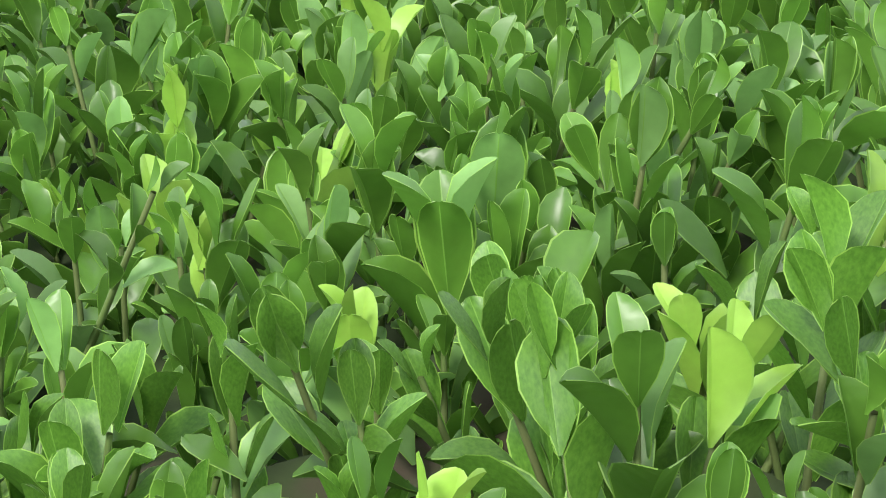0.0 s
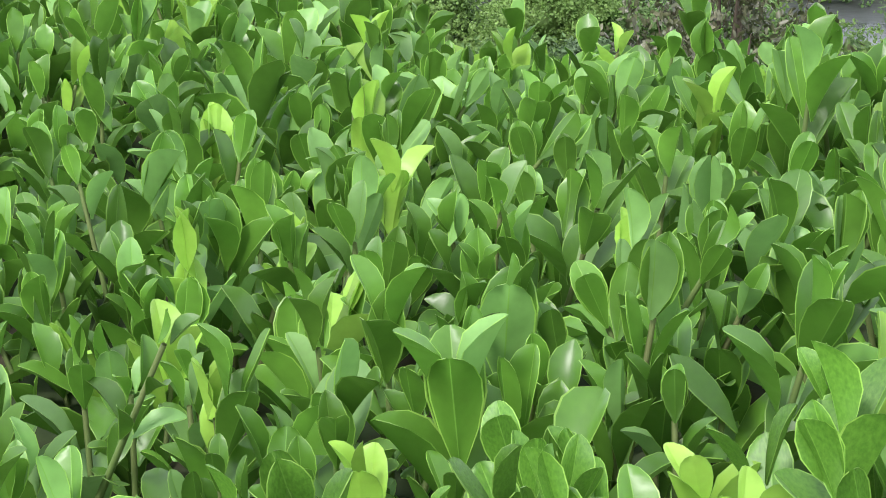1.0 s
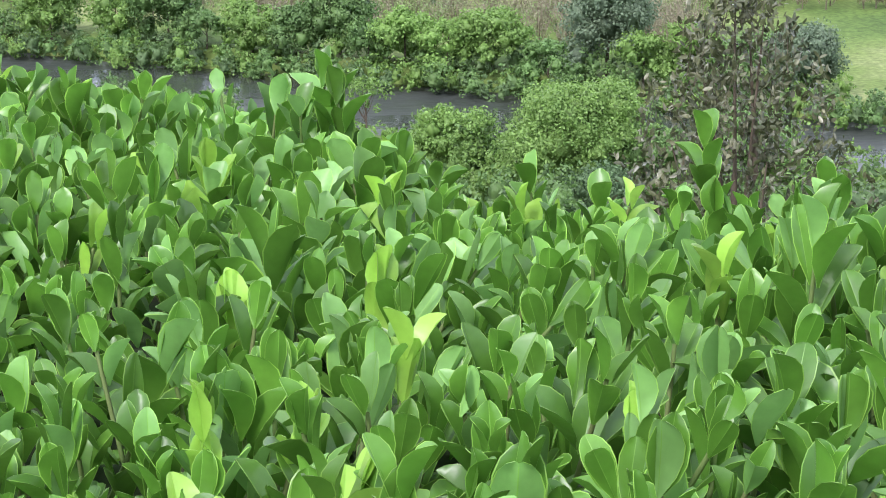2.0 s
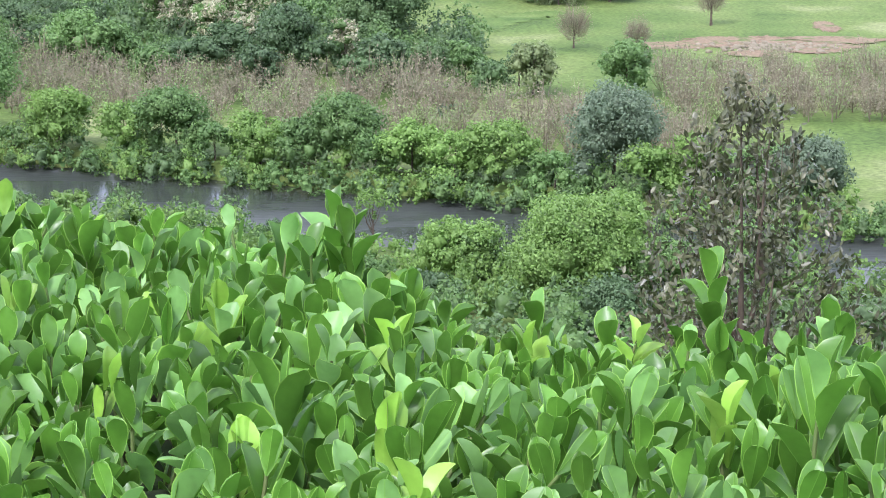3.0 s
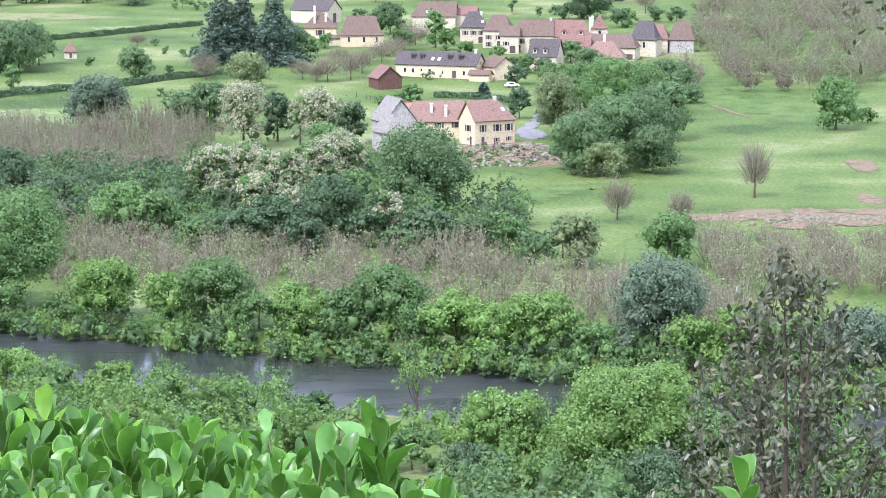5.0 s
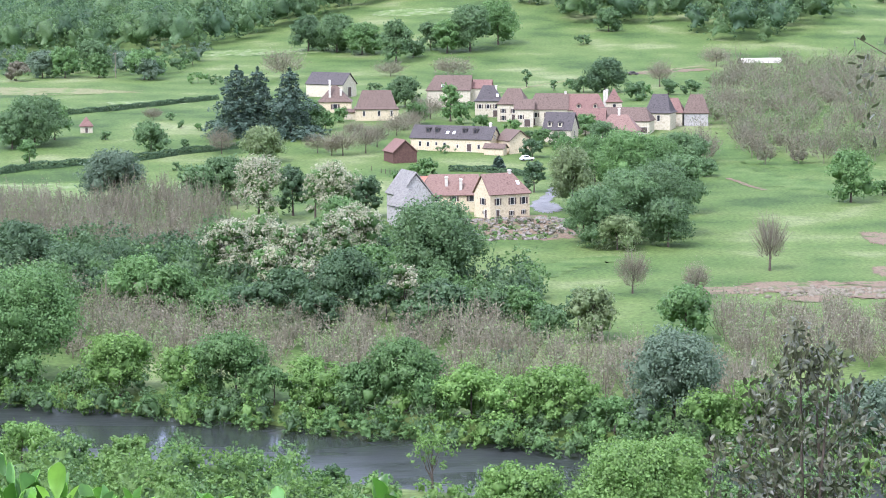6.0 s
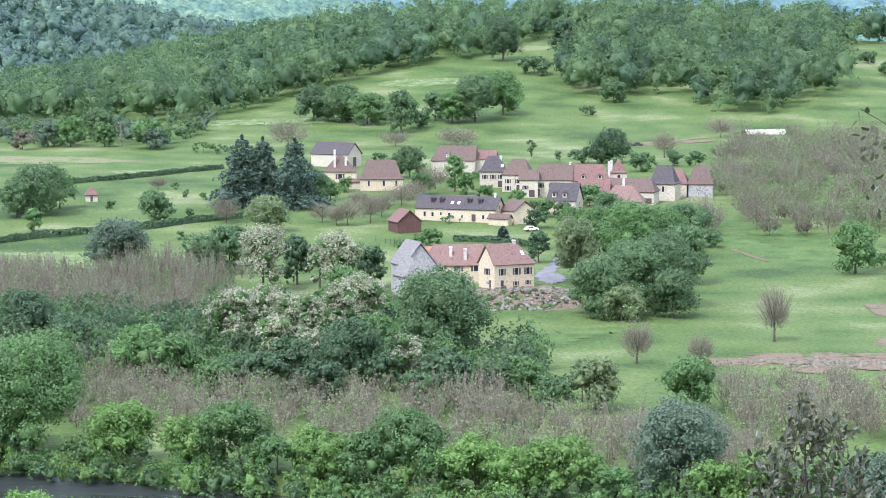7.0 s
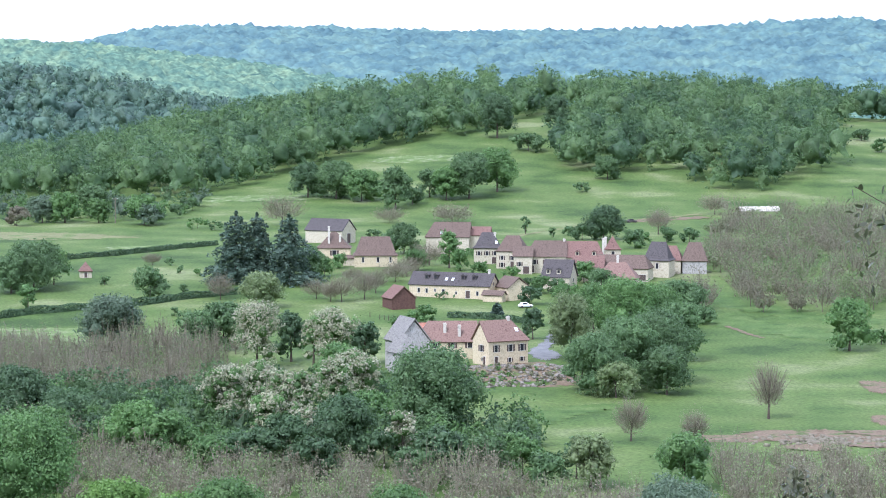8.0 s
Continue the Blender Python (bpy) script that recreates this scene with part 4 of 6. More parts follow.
broadleaf("copse_tree", 64.2, 676.0, 13.7, 10.6, L_OAK, 272, "tall leafy tree of a dense copse", leaf=0.34, z0=0.03)
broadleaf("copse_tree", 30.2, 543.0, 9.8, 11.1, L_OAK, 273, "tall leafy tree of a dense copse", leaf=0.34, z0=0.03)
broadleaf("copse_tree", 36.6, 529.0, 10.7, 7.8, L_OLIVE, 274, "tall leafy tree of a dense copse", leaf=0.34, z0=0.03)
broadleaf("copse_tree", 47.8, 534.0, 12.0, 10.8, L_OAK, 275, "tall leafy tree of a dense copse", leaf=0.34, z0=0.03)
broadleaf("copse_tree", 63.5, 653.0, 8.8, 5.8, L_MID, 276, "tall leafy tree of a dense copse", leaf=0.34, z0=0.03)
broadleaf("copse_tree", 34.4, 705.0, 9.5, 6.4, L_MID, 277, "tall leafy tree of a dense copse", leaf=0.34, z0=0.03)
broadleaf("copse_tree", 46.3, 731.0, 9.9, 7.4, L_OAK, 278, "tall leafy tree of a dense copse", leaf=0.34, z0=0.03)
broadleaf("copse_tree", 44.8, 573.0, 11.6, 11.6, L_OLIVE, 279, "tall leafy tree of a dense copse", leaf=0.34, z0=0.03)

# conifers
conifer("cedar_tree", -62.6, 759.0, 20.5, 21.4, L_CEDAR, 280, "dark blue-green cedar tree with layered boughs")
conifer("cedar_tree", -56.3, 759.0, 17.1, 20.8, L_CEDAR, 281, "dark green cedar tree with layered boughs")
conifer("cedar_tree", -46.3, 755.0, 20.0, 20.9, L_CEDAR, 282, "dark blue-green cedar tree with layered boughs")
conifer("cedar_tree", 14.6, 676.0, 3.3, 3.7, L_CEDAR, 283, "small young fir in the garden")

# budding trees that stand alone
budding("walnut_tree", 64.8, 497.0, 7.8, 13.1, 284, "grey-brown walnut tree just coming into leaf")
budding("walnut_tree", 35.1, 466.0, 7.5, 9.2, 285, "grey-brown walnut tree just coming into leaf")
budding("walnut_tree", 46.4, 460.0, 6.2, 7.3, 286, "grey-brown walnut tree just coming into leaf")
budding("walnut_tree", -63.8, 718.0, 9.7, 8.1, 287, "grey-brown walnut tree just coming into leaf")
budding("walnut_tree", -36.3, 718.0, 8.1, 6.5, 288, "grey-brown walnut tree just coming into leaf")
budding("walnut_tree", -28.8, 712.0, 9.6, 8.8, 289, "grey-brown walnut tree just coming into leaf")
budding("walnut_tree", -22.5, 718.0, 9.7, 9.4, 290, "grey-brown walnut tree just coming into leaf")
budding("walnut_tree", -32.0, 712.0, 6.4, 6.3, 291, "grey-brown walnut tree just coming into leaf")
budding("walnut_tree", -4.4, 807.0, 12.7, 8.2, 292, "grey-brown walnut tree just coming into leaf")
budding("walnut_tree", -14.4, 759.0, 11.9, 6.8, 293, "grey-brown walnut tree just coming into leaf")
budding("walnut_tree", -61.5, 962.0, 17.3, 12.9, 294, "grey-brown walnut tree just coming into leaf")
budding("walnut_tree", 3.5, 973.0, 19.7, 7.6, 295, "grey-brown walnut tree just coming into leaf")
budding("walnut_tree", -20.6, 973.0, 13.1, 6.5, 296, "grey-brown walnut tree just coming into leaf")
budding("walnut_tree", 79.4, 925.0, 11.4, 11.0, 297, "grey-brown walnut tree just coming into leaf")
budding("walnut_tree", 108.8, 1005.0, 13.6, 9.0, 298, "grey-brown walnut tree just coming into leaf")
budding("walnut_tree", -11.2, 774.0, 10.4, 6.9, 299, "grey-brown walnut tree just coming into leaf")
budding("walnut_tree", -7.8, 790.0, 8.9, 7.1, 300, "grey-brown walnut tree just coming into leaf")
budding("walnut_tree", -19.6, 731.0, 8.2, 8.2, 301, "grey-brown walnut tree just coming into leaf")
budding("walnut_tree", -27.2, 759.0, 8.5, 5.1, 302, "grey-brown walnut tree just coming into leaf")
budding("walnut_tree", -93.5, 807.0, 6.5, 4.5, 303, "grey-brown walnut tree just coming into leaf")


# ---- buildings ----
def plaster(name, lo, hi):
    return material(name, [lo, hi, tuple(0.86 * v for v in lo)], scale=1.6, rough=0.9, bump=0.3, bump_scale=4, fine=(2.5, 0.12), spec=0.2)


def tiles(name, lo, hi):
    return material(name, [lo, hi, tuple(0.82 * v for v in lo)], scale=1.8, rough=0.85, bump=0.6, bump_scale=5, fine=(3.5, 0.22), spec=0.2)


W_YELLOW = plaster("ochre_limestone", (0.48, 0.395, 0.240), (0.58, 0.490, 0.315))
W_CREAM = plaster("cream_render", (0.42, 0.37, 0.25), (0.53, 0.475, 0.34))
W_STONE = plaster("grey_stone", (0.26, 0.25, 0.22), (0.42, 0.40, 0.35))
W_WOOD = material("red_brown_boards", [(0.085, 0.045, 0.033), (0.13, 0.07, 0.05)], scale=2, rough=0.85, fine=(8, 0.2))
R_BROWN = tiles("brown_tiles", (0.105, 0.074, 0.055), (0.150, 0.108, 0.080))
R_RED = tiles("red_tiles", (0.145, 0.082, 0.064), (0.20, 0.12, 0.092))
R_PINK = tiles("faded_red_tiles", (0.175, 0.108, 0.080), (0.225, 0.145, 0.110))
R_SLATE = tiles("dark_slate", (0.062, 0.054, 0.050), (0.095, 0.084, 0.076))
R_LAUZE = tiles("grey_stone_slabs", (0.14, 0.135, 0.115), (0.25, 0.235, 0.20))
R_ORANGE = tiles("new_orange_tiles", (0.30, 0.13, 0.08), (0.36, 0.17, 0.11))
PANE = material("dark_window_glass", [(0.02, 0.022, 0.025), (0.035, 0.035, 0.04)], scale=1, rough=0.15, spec=0.6)
SHUTTER = material("brown_shutter", [(0.07, 0.05, 0.04), (0.10, 0.07, 0.055)], scale=3, rough=0.7)
TRIM = plaster("pale_stone_trim", (0.48, 0.44, 0.35), (0.56, 0.52, 0.42))
WHITE = material("white_paint_and_sky_reflection", [(0.75, 0.75, 0.73), (0.82, 0.82, 0.8)], scale=2, rough=0.5)


def box_bm(x0, x1, y0, y1, z0, z1, bevel=0.0):
    bm = bmesh.new()
    bmesh.ops.create_cube(bm, size=1, matrix=Matrix.LocRotScale(((x0 + x1) / 2, (y0 + y1) / 2, (z0 + z1) / 2), None, (x1 - x0, y1 - y0, z1 - z0)))
    if bevel:
        bmesh.ops.bevel(bm, geom=bm.edges[:], offset=bevel, segments=1, affect="EDGES")
    return bm


def poly_bm(verts, faces):
    bm = bmesh.new()
    vs = [bm.verts.new(v) for v in verts]
    for f in faces:
        bm.faces.new([vs[i] for i in f])
    return bm


def opening(parent, name, face, u, z, w, h, L, W, shutters=True, door=False):
    """A window or door on a wall: stone surround standing proud, dark pane or leaf set back in it, shutters beside it."""
    ox, oy, turn = {"f": (u, -W / 2, 0), "b": (-u, W / 2, 180), "r": (L / 2, u, 90), "l": (-L / 2, -u, -90)}[face]
    bm = bmesh.new()
    for x0, x1, z0, z1 in ((-w / 2 - 0.14, -w / 2, 0, h), (w / 2, w / 2 + 0.14, 0, h), (-w / 2 - 0.14, w / 2 + 0.14, h, h + 0.16), (-w / 2 - 0.2, w / 2 + 0.2, -0.12, 0)):
        bmesh.ops.create_cube(bm, size=1, matrix=Matrix.LocRotScale(((x0 + x1) / 2, 0.02, (z0 + z1) / 2), None, (x1 - x0, 0.16, z1 - z0)))
    win = part(name, bm, TRIM, parent)
    win.matrix_basis = pose(ox, oy, z, 0, 0, turn)
    part("door_leaf" if door else "pane", box_bm(-w / 2, w / 2, -0.01, 0.1, 0, h), SHUTTER if door else PANE, win)
    if shutters and not door:
        for sx in (-1, 1):
            part("shutter", box_bm(sx * (w * 0.78 + 0.12) - w * 0.24, sx * (w * 0.78 + 0.12) + w * 0.24, -0.1, -0.07, 0, h), SHUTTER, win)
    return win


def roof_mesh(L, W, eave, ridge, hips, over=0.4, flare=0.0):
    """A solid roof over L x W: gabled where a hip is 0, else hipped that far in from the end; flare lifts the foot of steep roofs."""
    x0, x1, y = -L / 2 - over, L / 2 + over, W / 2 + over
    a, b = x0 + (hips[0] + over if hips[0] else 0), x1 - (hips[1] + over if hips[1] else 0)
    if a > b:
        a = b = (a + b) / 2
    e = eave - 0.12
    V = [(x0, -y, e), (x1, -y, e), (x1, y, e), (x0, y, e)]
    top = ridge
    if flare:
        fx0, fx1, fy = x0 + (flare if hips[0] else 0), x1 - (flare if hips[1] else 0), y - flare
        ze = eave + flare * 0.6
        V += [(fx0, -fy, ze), (fx1, -fy, ze), (fx1, fy, ze), (fx0, fy, ze)]
    o = len(V) - 4
    V += [(a, 0, top), (b, 0, top)]
    r0, r1 = len(V) - 2, len(V) - 1
    F = []
    if flare:
        F += [(0, 1, 5, 4), (2, 3, 7, 6)]
        F += [(1, 2, 6, 5)] if hips[1] else []
        F += [(3, 0, 4, 7)] if hips[0] else []
    F += [(o, o + 1, r1, r0), (o + 2, o + 3, r0, r1)]
    F += [(o + 1, o + 2, r1)] if hips[1] else []
    F += [(o + 3, o, r0)] if hips[0] else []
    bm = poly_bm(V, F)
    bmesh.ops.recalc_face_normals(bm, faces=bm.faces[:])
    if sum(f.normal.z for f in bm.faces) < 0:
        bmesh.ops.reverse_faces(bm, faces=bm.faces[:])
    bmesh.ops.solidify(bm, geom=bm.faces[:], thickness=0.2)
    return bm


def house(name, x, y, rz, L, W, eave, ridge, wall, roof, label, hips=(0, 0), flare=0.0, win=(), doors=(), chimneys=(), dormers=(), sky=(), base=None, category="house", shutters=True):
    """A building with its ridge along local x; win and doors hold (face, along, height, width, height)."""
    z = float(ground(x, y)) if base is None else base
    h = thing(name, None, label, category, at=pose(x, y, z, 0, 0, rz))
    V = [(-L / 2, -W / 2, -1.2), (L / 2, -W / 2, -1.2), (L / 2, W / 2, -1.2), (-L / 2, W / 2, -1.2), (-L / 2, -W / 2, eave), (L / 2, -W / 2, eave), (L / 2, W / 2, eave), (-L / 2, W / 2, eave)]
    F = [(3, 2, 1, 0), (0, 1, 5, 4), (2, 3, 7, 6)]
    pitch = (ridge - eave) / (W / 2 + 0.4)
    apex = eave - 0.2 + pitch * W / 2
    for end, face in ((1, (1, 2, 6, 5)), (0, (3, 0, 4, 7))):
        if hips[end]:
            F.append(face)
        else:
            V.append(((L / 2 if end else -L / 2), 0, apex))
            F.append((*face[:3], len(V) - 1, face[3]))
    part("wall", poly_bm(V, F), wall, h)
    part("roof", roof_mesh(L, W, eave, ridge, hips, flare=flare), roof, h)
    for f, u, zz, w, hh in win:
        opening(h, "window", f, u, zz, w, hh, L, W, shutters)
    for f, u, zz, w, hh in doors:
        opening(h, "door", f, u, zz, w, hh, L, W, False, True)
    for cx, cy, top in chimneys:
        stack = part("chimney", box_bm(cx - 0.35, cx + 0.35, cy - 0.3, cy + 0.3, eave - 0.5, top, 0.03), TRIM, h, "pale stone chimney")
        part("chimney_cap", box_bm(cx - 0.45, cx + 0.45, cy - 0.4, cy + 0.4, top - 0.35, top - 0.2), TRIM, stack)
    slope = (ridge - eave) / (W / 2 + 0.4)
    for u, q in dormers:
        zz = eave + slope * (W / 2 + 0.4) * q
        yy = -(W / 2 + 0.4) * (1 - q)
        d = part("dormer", box_bm(u - 0.6, u + 0.6, yy - 0.1, yy + 1.4, zz - 0.2, zz + 1.15), wall if wall != W_YELLOW else R_SLATE, h)
        part("dormer_roof", poly_bm([(u - 0.8, yy - 0.3, zz + 1.1), (u + 0.8, yy - 0.3, zz + 1.1), (u, yy - 0.3, zz + 1.75), (u - 0.8, yy + 2.2, zz + 1.1), (u + 0.8, yy + 2.2, zz + 1.1), (u, yy + 2.2, zz + 1.75)],
                                    [(0, 1, 2), (5, 4, 3), (0, 2, 5, 3), (2, 1, 4, 5), (1, 0, 3, 4)]), roof, d)
        part("dormer_window", box_bm(u - 0.35, u + 0.35, yy - 0.14, yy - 0.1, zz + 0.15, zz + 0.95), PANE, d)
    # Roof windows are plain white: the sky's reflection is put into their colour.
    for u, q in sky:
        zz, yy = eave + (ridge - eave) * q, -(W / 2 + 0.4) * (1 - q)
        s = part("skylight", box_bm(-0.4, 0.4, -0.55, 0.55, 0.0, 0.08), WHITE, h, "pale roof window with the sky's reflection painted white")
        s.matrix_basis = Matrix.Translation((u, yy, zz)) @ Matrix.Rotation(math.atan2(ridge - eave, W / 2 + 0.4), 4, "X")
    return h


house("farmhouse_wing", 13.0, 567.0, 30, 10.4, 7.0, 5.5, 9.9, W_YELLOW, R_PINK, "cream stone farmhouse wing with a faded red tiled roof", hips=(0, 2.6), win=(("f", -3.2, 3.0, 0.75, 1.5), ("f", 0.6, 3.0, 0.9, 1.5), ("f", 3.6, 3.0, 0.9, 1.5), ("f", 0.4, 0.6, 0.6, 0.9), ("f", 3.6, 0.7, 0.55, 0.9), ("l", 0.4, 3.0, 1.1, 1.4), ("l", 0.9, 0.9, 0.5, 0.7)), doors=(("f", -3.2, 0, 0.8, 1.9), ("l", 1.6, 0.0, 0.9, 1.9)), chimneys=((2.0, 0.0, 10.6),), sky=((3.0, 0.5),), base=7.5)
house("farmhouse", 1.0, 580.0, 3, 13.1, 8.5, 4.1, 8.5, W_YELLOW, R_PINK, "long cream stone farmhouse with faded red tiles and tall chimneys", hips=(2.0, 0), win=(("f", 5.0, 2.6, 1.0, 1.2), ("f", 1.0, 2.6, 0.9, 1.1), ("f", -3.0, 2.6, 0.9, 1.1)), chimneys=((-0.7, -2.4, 8.2), (2.6, -3.2, 7.8)), base=7.5)
house("farm_annex", -4.4, 588.0, 10, 4.7, 6, 6.0, 7.6, W_CREAM, R_ORANGE, "low annex with bright orange tiles", hips=(0, 0))
house("stone_chapel", -8.2, 578.0, -68, 9.0, 7.6, 5.7, 11.0, W_STONE, R_LAUZE, "grey rough stone chapel gable with stone slab roof", hips=(0, 0))
house("chapel_apse", -8.3, 568.0, -62, 6.5, 6.4, 3.5, 7.4, W_STONE, R_LAUZE, "low grey stone chapel end with stone slab roof", hips=(0, 2.6), win=(("r", 0.0, 1.2, 0.5, 1.2),), shutters=False, base=6.6)
house("red_barn", -12.3, 699.0, -68, 7.5, 7.0, 3.0, 6.3, W_WOOD, R_RED, "red-brown boarded barn with a red tiled roof")
house("long_cottage", 3.2, 724.0, -23, 24.9, 7.4, 3.6, 7.1, W_YELLOW, R_SLATE, "long low ochre cottage with dark slate roof and dormers", win=(("f", -9.5, 1.2, 0.7, 1.3), ("f", -7.0, 1.2, 0.7, 1.2), ("f", -4.4, 1.6, 0.5, 0.8), ("f", -1.8, 1.0, 0.8, 1.3), ("f", 2.2, 1.0, 0.5, 0.8), ("f", 8.8, 0.8, 0.7, 1.2), ("r", -0.4, 3.6, 0.6, 1.0)), doors=(("f", 5.8, 0, 1.3, 2.1),), dormers=((-7.6, 0.45), (-4.8, 0.45), (3.8, 0.45), (7.2, 0.45)), sky=((-1.4, 0.45), (0.6, 0.45)), chimneys=((11.0, 0.0, 8.2),), shutters=False)
house("cottage_annex", 19.8, 719.0, -62, 8.0, 7.0, 3.6, 6.5, W_YELLOW, R_BROWN, "ochre stone annex with brown tiles", win=(("r", 1.6, 1.8, 0.8, 1.1),), shutters=False)
house("lean_to_shed", 14.6, 713.0, -23, 5.9, 3.0, 2.0, 3.2, W_YELLOW, R_BROWN, "small ochre lean-to shed")
house("gate_house", -35.9, 828.0, 0, 10.8, 9, 4.0, 9.0, W_YELLOW, R_BROWN, "ochre house with a steep flared brown roof", hips=(4.6, 4.6), flare=1.1, win=(("f", 0.2, 1.4, 1.3, 1.7),), chimneys=((-1.6, -3.0, 11.0), (2.0, -2.6, 8.0)))
house("manor_house", -21.7, 806.0, 4, 13.6, 9.5, 3.7, 9.4, W_YELLOW, R_BROWN, "ochre house with a steep hipped brown roof", hips=(2.2, 2.2), flare=0.8, win=(("f", -4.2, 1.4, 0.6, 1.6), ("f", 0.6, 1.4, 0.7, 1.6), ("f", 4.6, 1.4, 0.6, 1.6)), shutters=False)
house("link_wing", -29.9, 808.0, 2, 4.4, 4, 2.4, 3.3, W_CREAM, R_BROWN, "low linking wall between two houses")
house("slate_barn", -39.9, 890.0, -30, 15.3, 9, 4.5, 8.5, W_CREAM, R_SLATE, "cream barn with a dark slate roof", doors=(("r", 0.0, 0, 2.2, 3.4),))
house("white_house", 14.5, 815.0, -4, 8.5, 8.0, 5.2, 10.0, W_CREAM, R_SLATE, "white-rendered house with steep dark hipped roof", hips=(2.4, 2.4), flare=0.7, win=(("f", -2.6, 2.7, 0.8, 1.3), ("f", 0.0, 2.7, 0.8, 1.3), ("f", 2.6, 2.7, 0.8, 1.3)), doors=(("f", 2.4, 0, 1.6, 2.1),), chimneys=((2.4, -0.6, 10.0),), sky=((3.0, 0.35),))
house("village_house", 22.3, 800.0, -14, 9.1, 8.0, 5.6, 10.3, W_CREAM, R_BROWN, "cream village house with steep brown roof", hips=(2.4, 2.4), flare=0.6, win=(("f", -2.6, 2.7, 0.8, 1.3), ("f", 0.8, 2.7, 0.9, 1.3), ("f", -2.6, 0.4, 0.8, 1.4)), doors=(("f", 0.8, 0, 1.4, 2.2),))
house("stone_house", 25.1, 784.0, -4, 5.7, 7.0, 5.5, 8.4, W_CREAM, R_BROWN, "small cream stone house with grey-brown roof", win=(("f", -1.0, 2.4, 0.8, 1.2),), doors=(("f", 1.0, 0, 1.8, 2.3),))
house("long_house", 32.5, 788.0, -3, 12.4, 9.0, 5.1, 9.8, W_CREAM, R_BROWN, "long cream stone house with brown tiled roof", hips=(2.4, 0), win=(("f", -3.6, 2.6, 0.9, 1.4), ("f", 0.0, 2.6, 0.9, 1.4), ("f", 3.6, 2.6, 0.9, 1.4)), doors=(("f", -4.4, 0, 1.2, 2.2), ("f", 2.2, 0, 1.2, 2.2)), chimneys=((5.6, 0.0, 10.4),))
house("red_roof_house", 44.4, 788.0, -3, 12.1, 9.0, 4.8, 9.6, W_CREAM, R_RED, "cream stone house with patched red roof and dormers", hips=(0, 2.0), win=(("f", -3.6, 2.2, 0.9, 1.2), ("f", 1.4, 2.2, 0.9, 1.2), ("f", 4.0, 2.2, 0.9, 1.2)), dormers=((-2.2, 0.12), (3.0, 0.12)), chimneys=((5.9, 0.0, 10.6),))
house("pavilion_tower", 53.8, 796.0, 0, 4.8, 5.0, 6.5, 10.6, W_CREAM, R_RED, "square pavilion tower with a pointed tiled roof", hips=(2.45, 2.45), flare=0.6, win=(("f", 0.0, 4.3, 0.9, 1.4),), chimneys=((-2.2, 0.0, 10.2),), shutters=False)
house("slate_cottage", 34.6, 744.0, -20, 8.5, 7.6, 3.6, 8.6, W_CREAM, R_SLATE, "cream cottage with dark slate roof and dormers", dormers=((-2.4, 0.2), (0.8, 0.2)), win=(("r", 0.0, 2.0, 0.7, 1.1),), shutters=False)
house("brown_roof_barn", 55.3, 766.0, -16, 16.5, 8.0, 3.8, 7.6, W_CREAM, R_BROWN, "long stone barn with dark brown tiled roof", hips=(0, 1.8), doors=(("f", 6.4, 0, 2.4, 1.8),))
house("red_barn_house", 44.4, 764.0, -8, 9.2, 7.0, 3.8, 7.6, W_CREAM, R_RED, "stone outbuilding with red-brown tiles")
house("pink_roof_house", 52.0, 746.0, -10, 11.9, 9.0, 3.0, 7.6, W_CREAM, R_PINK, "house with a broad faded pink hipped roof", hips=(3.4, 3.4), chimneys=((0.0, 0.0, 9.6),))
house("tall_house", 66.7, 775.0, -18, 8.2, 8.0, 5.2, 10.7, W_CREAM, R_SLATE, "tall pale stone house with steep dark roof", hips=(1.8, 1.8), flare=0.6, win=(("f", 0.4, 2.6, 0.8, 1.7),), shutters=False)
house("red_gable_house", 71.5, 785.0, -10, 6.5, 8.0, 4.2, 8.5, W_CREAM, R_RED, "small house with red-brown tiles", hips=(0, 1.6))
house("grove_house", 78.8, 785.0, -6, 7.5, 8.0, 4.0, 9.5, W_STONE, R_BROWN, "stone house with brown hipped roof behind bare trees", hips=(1.8, 1.8))
house("upper_house", 1.9, 850.0, -6, 14.6, 9.0, 5.6, 10.4, W_CREAM, R_BROWN, "house with a large brown roof behind the garden trees", hips=(2.4, 0), sky=((-2.0, 0.3),))
house("upper_annex", 12.1, 852.0, -6, 8.1, 7.5, 6.0, 8.7, W_CREAM, R_RED, "low annex with red-brown roof")
house("dovecote", -110.1, 772.0, 10, 3.6, 3.6, 2.1, 4.9, W_CREAM, R_RED, "little square dovecote with pointed red roof", hips=(1.8, 1.8), doors=(("f", 0.0, 0, 0.8, 1.6),))


# ---- the clipped box hedge on the terrace edge ----
def leaf_material(name, lo, hi, rough, tr):
    return material(name, [lo, hi], scale=18, rough=rough, translucent=tr, island=0.36, objvar=0.30, spec=0.5, fine=(220, 0.1), bump=0.12, bump_scale=140)


BOX_LEAF = leaf_material("box_leaf", (0.064, 0.172, 0.017), (0.106, 0.248, 0.028), 0.36, 0.34)
BOX_RIM = leaf_material("box_leaf_rim", (0.19, 0.37, 0.055), (0.26, 0.45, 0.075), 0.4, 0.35)
BOX_RIB = leaf_material("box_leaf_midrib", (0.115, 0.265, 0.035), (0.165, 0.33, 0.05), 0.4, 0.3)
BOX_YOUNG = leaf_material("young_box_leaf", (0.20, 0.39, 0.04), (0.30, 0.50, 0.08), 0.4, 0.4)
BOX_PALE = leaf_material("pale_box_leaf", (0.120, 0.262, 0.060), (0.170, 0.335, 0.085), 0.45, 0.3)
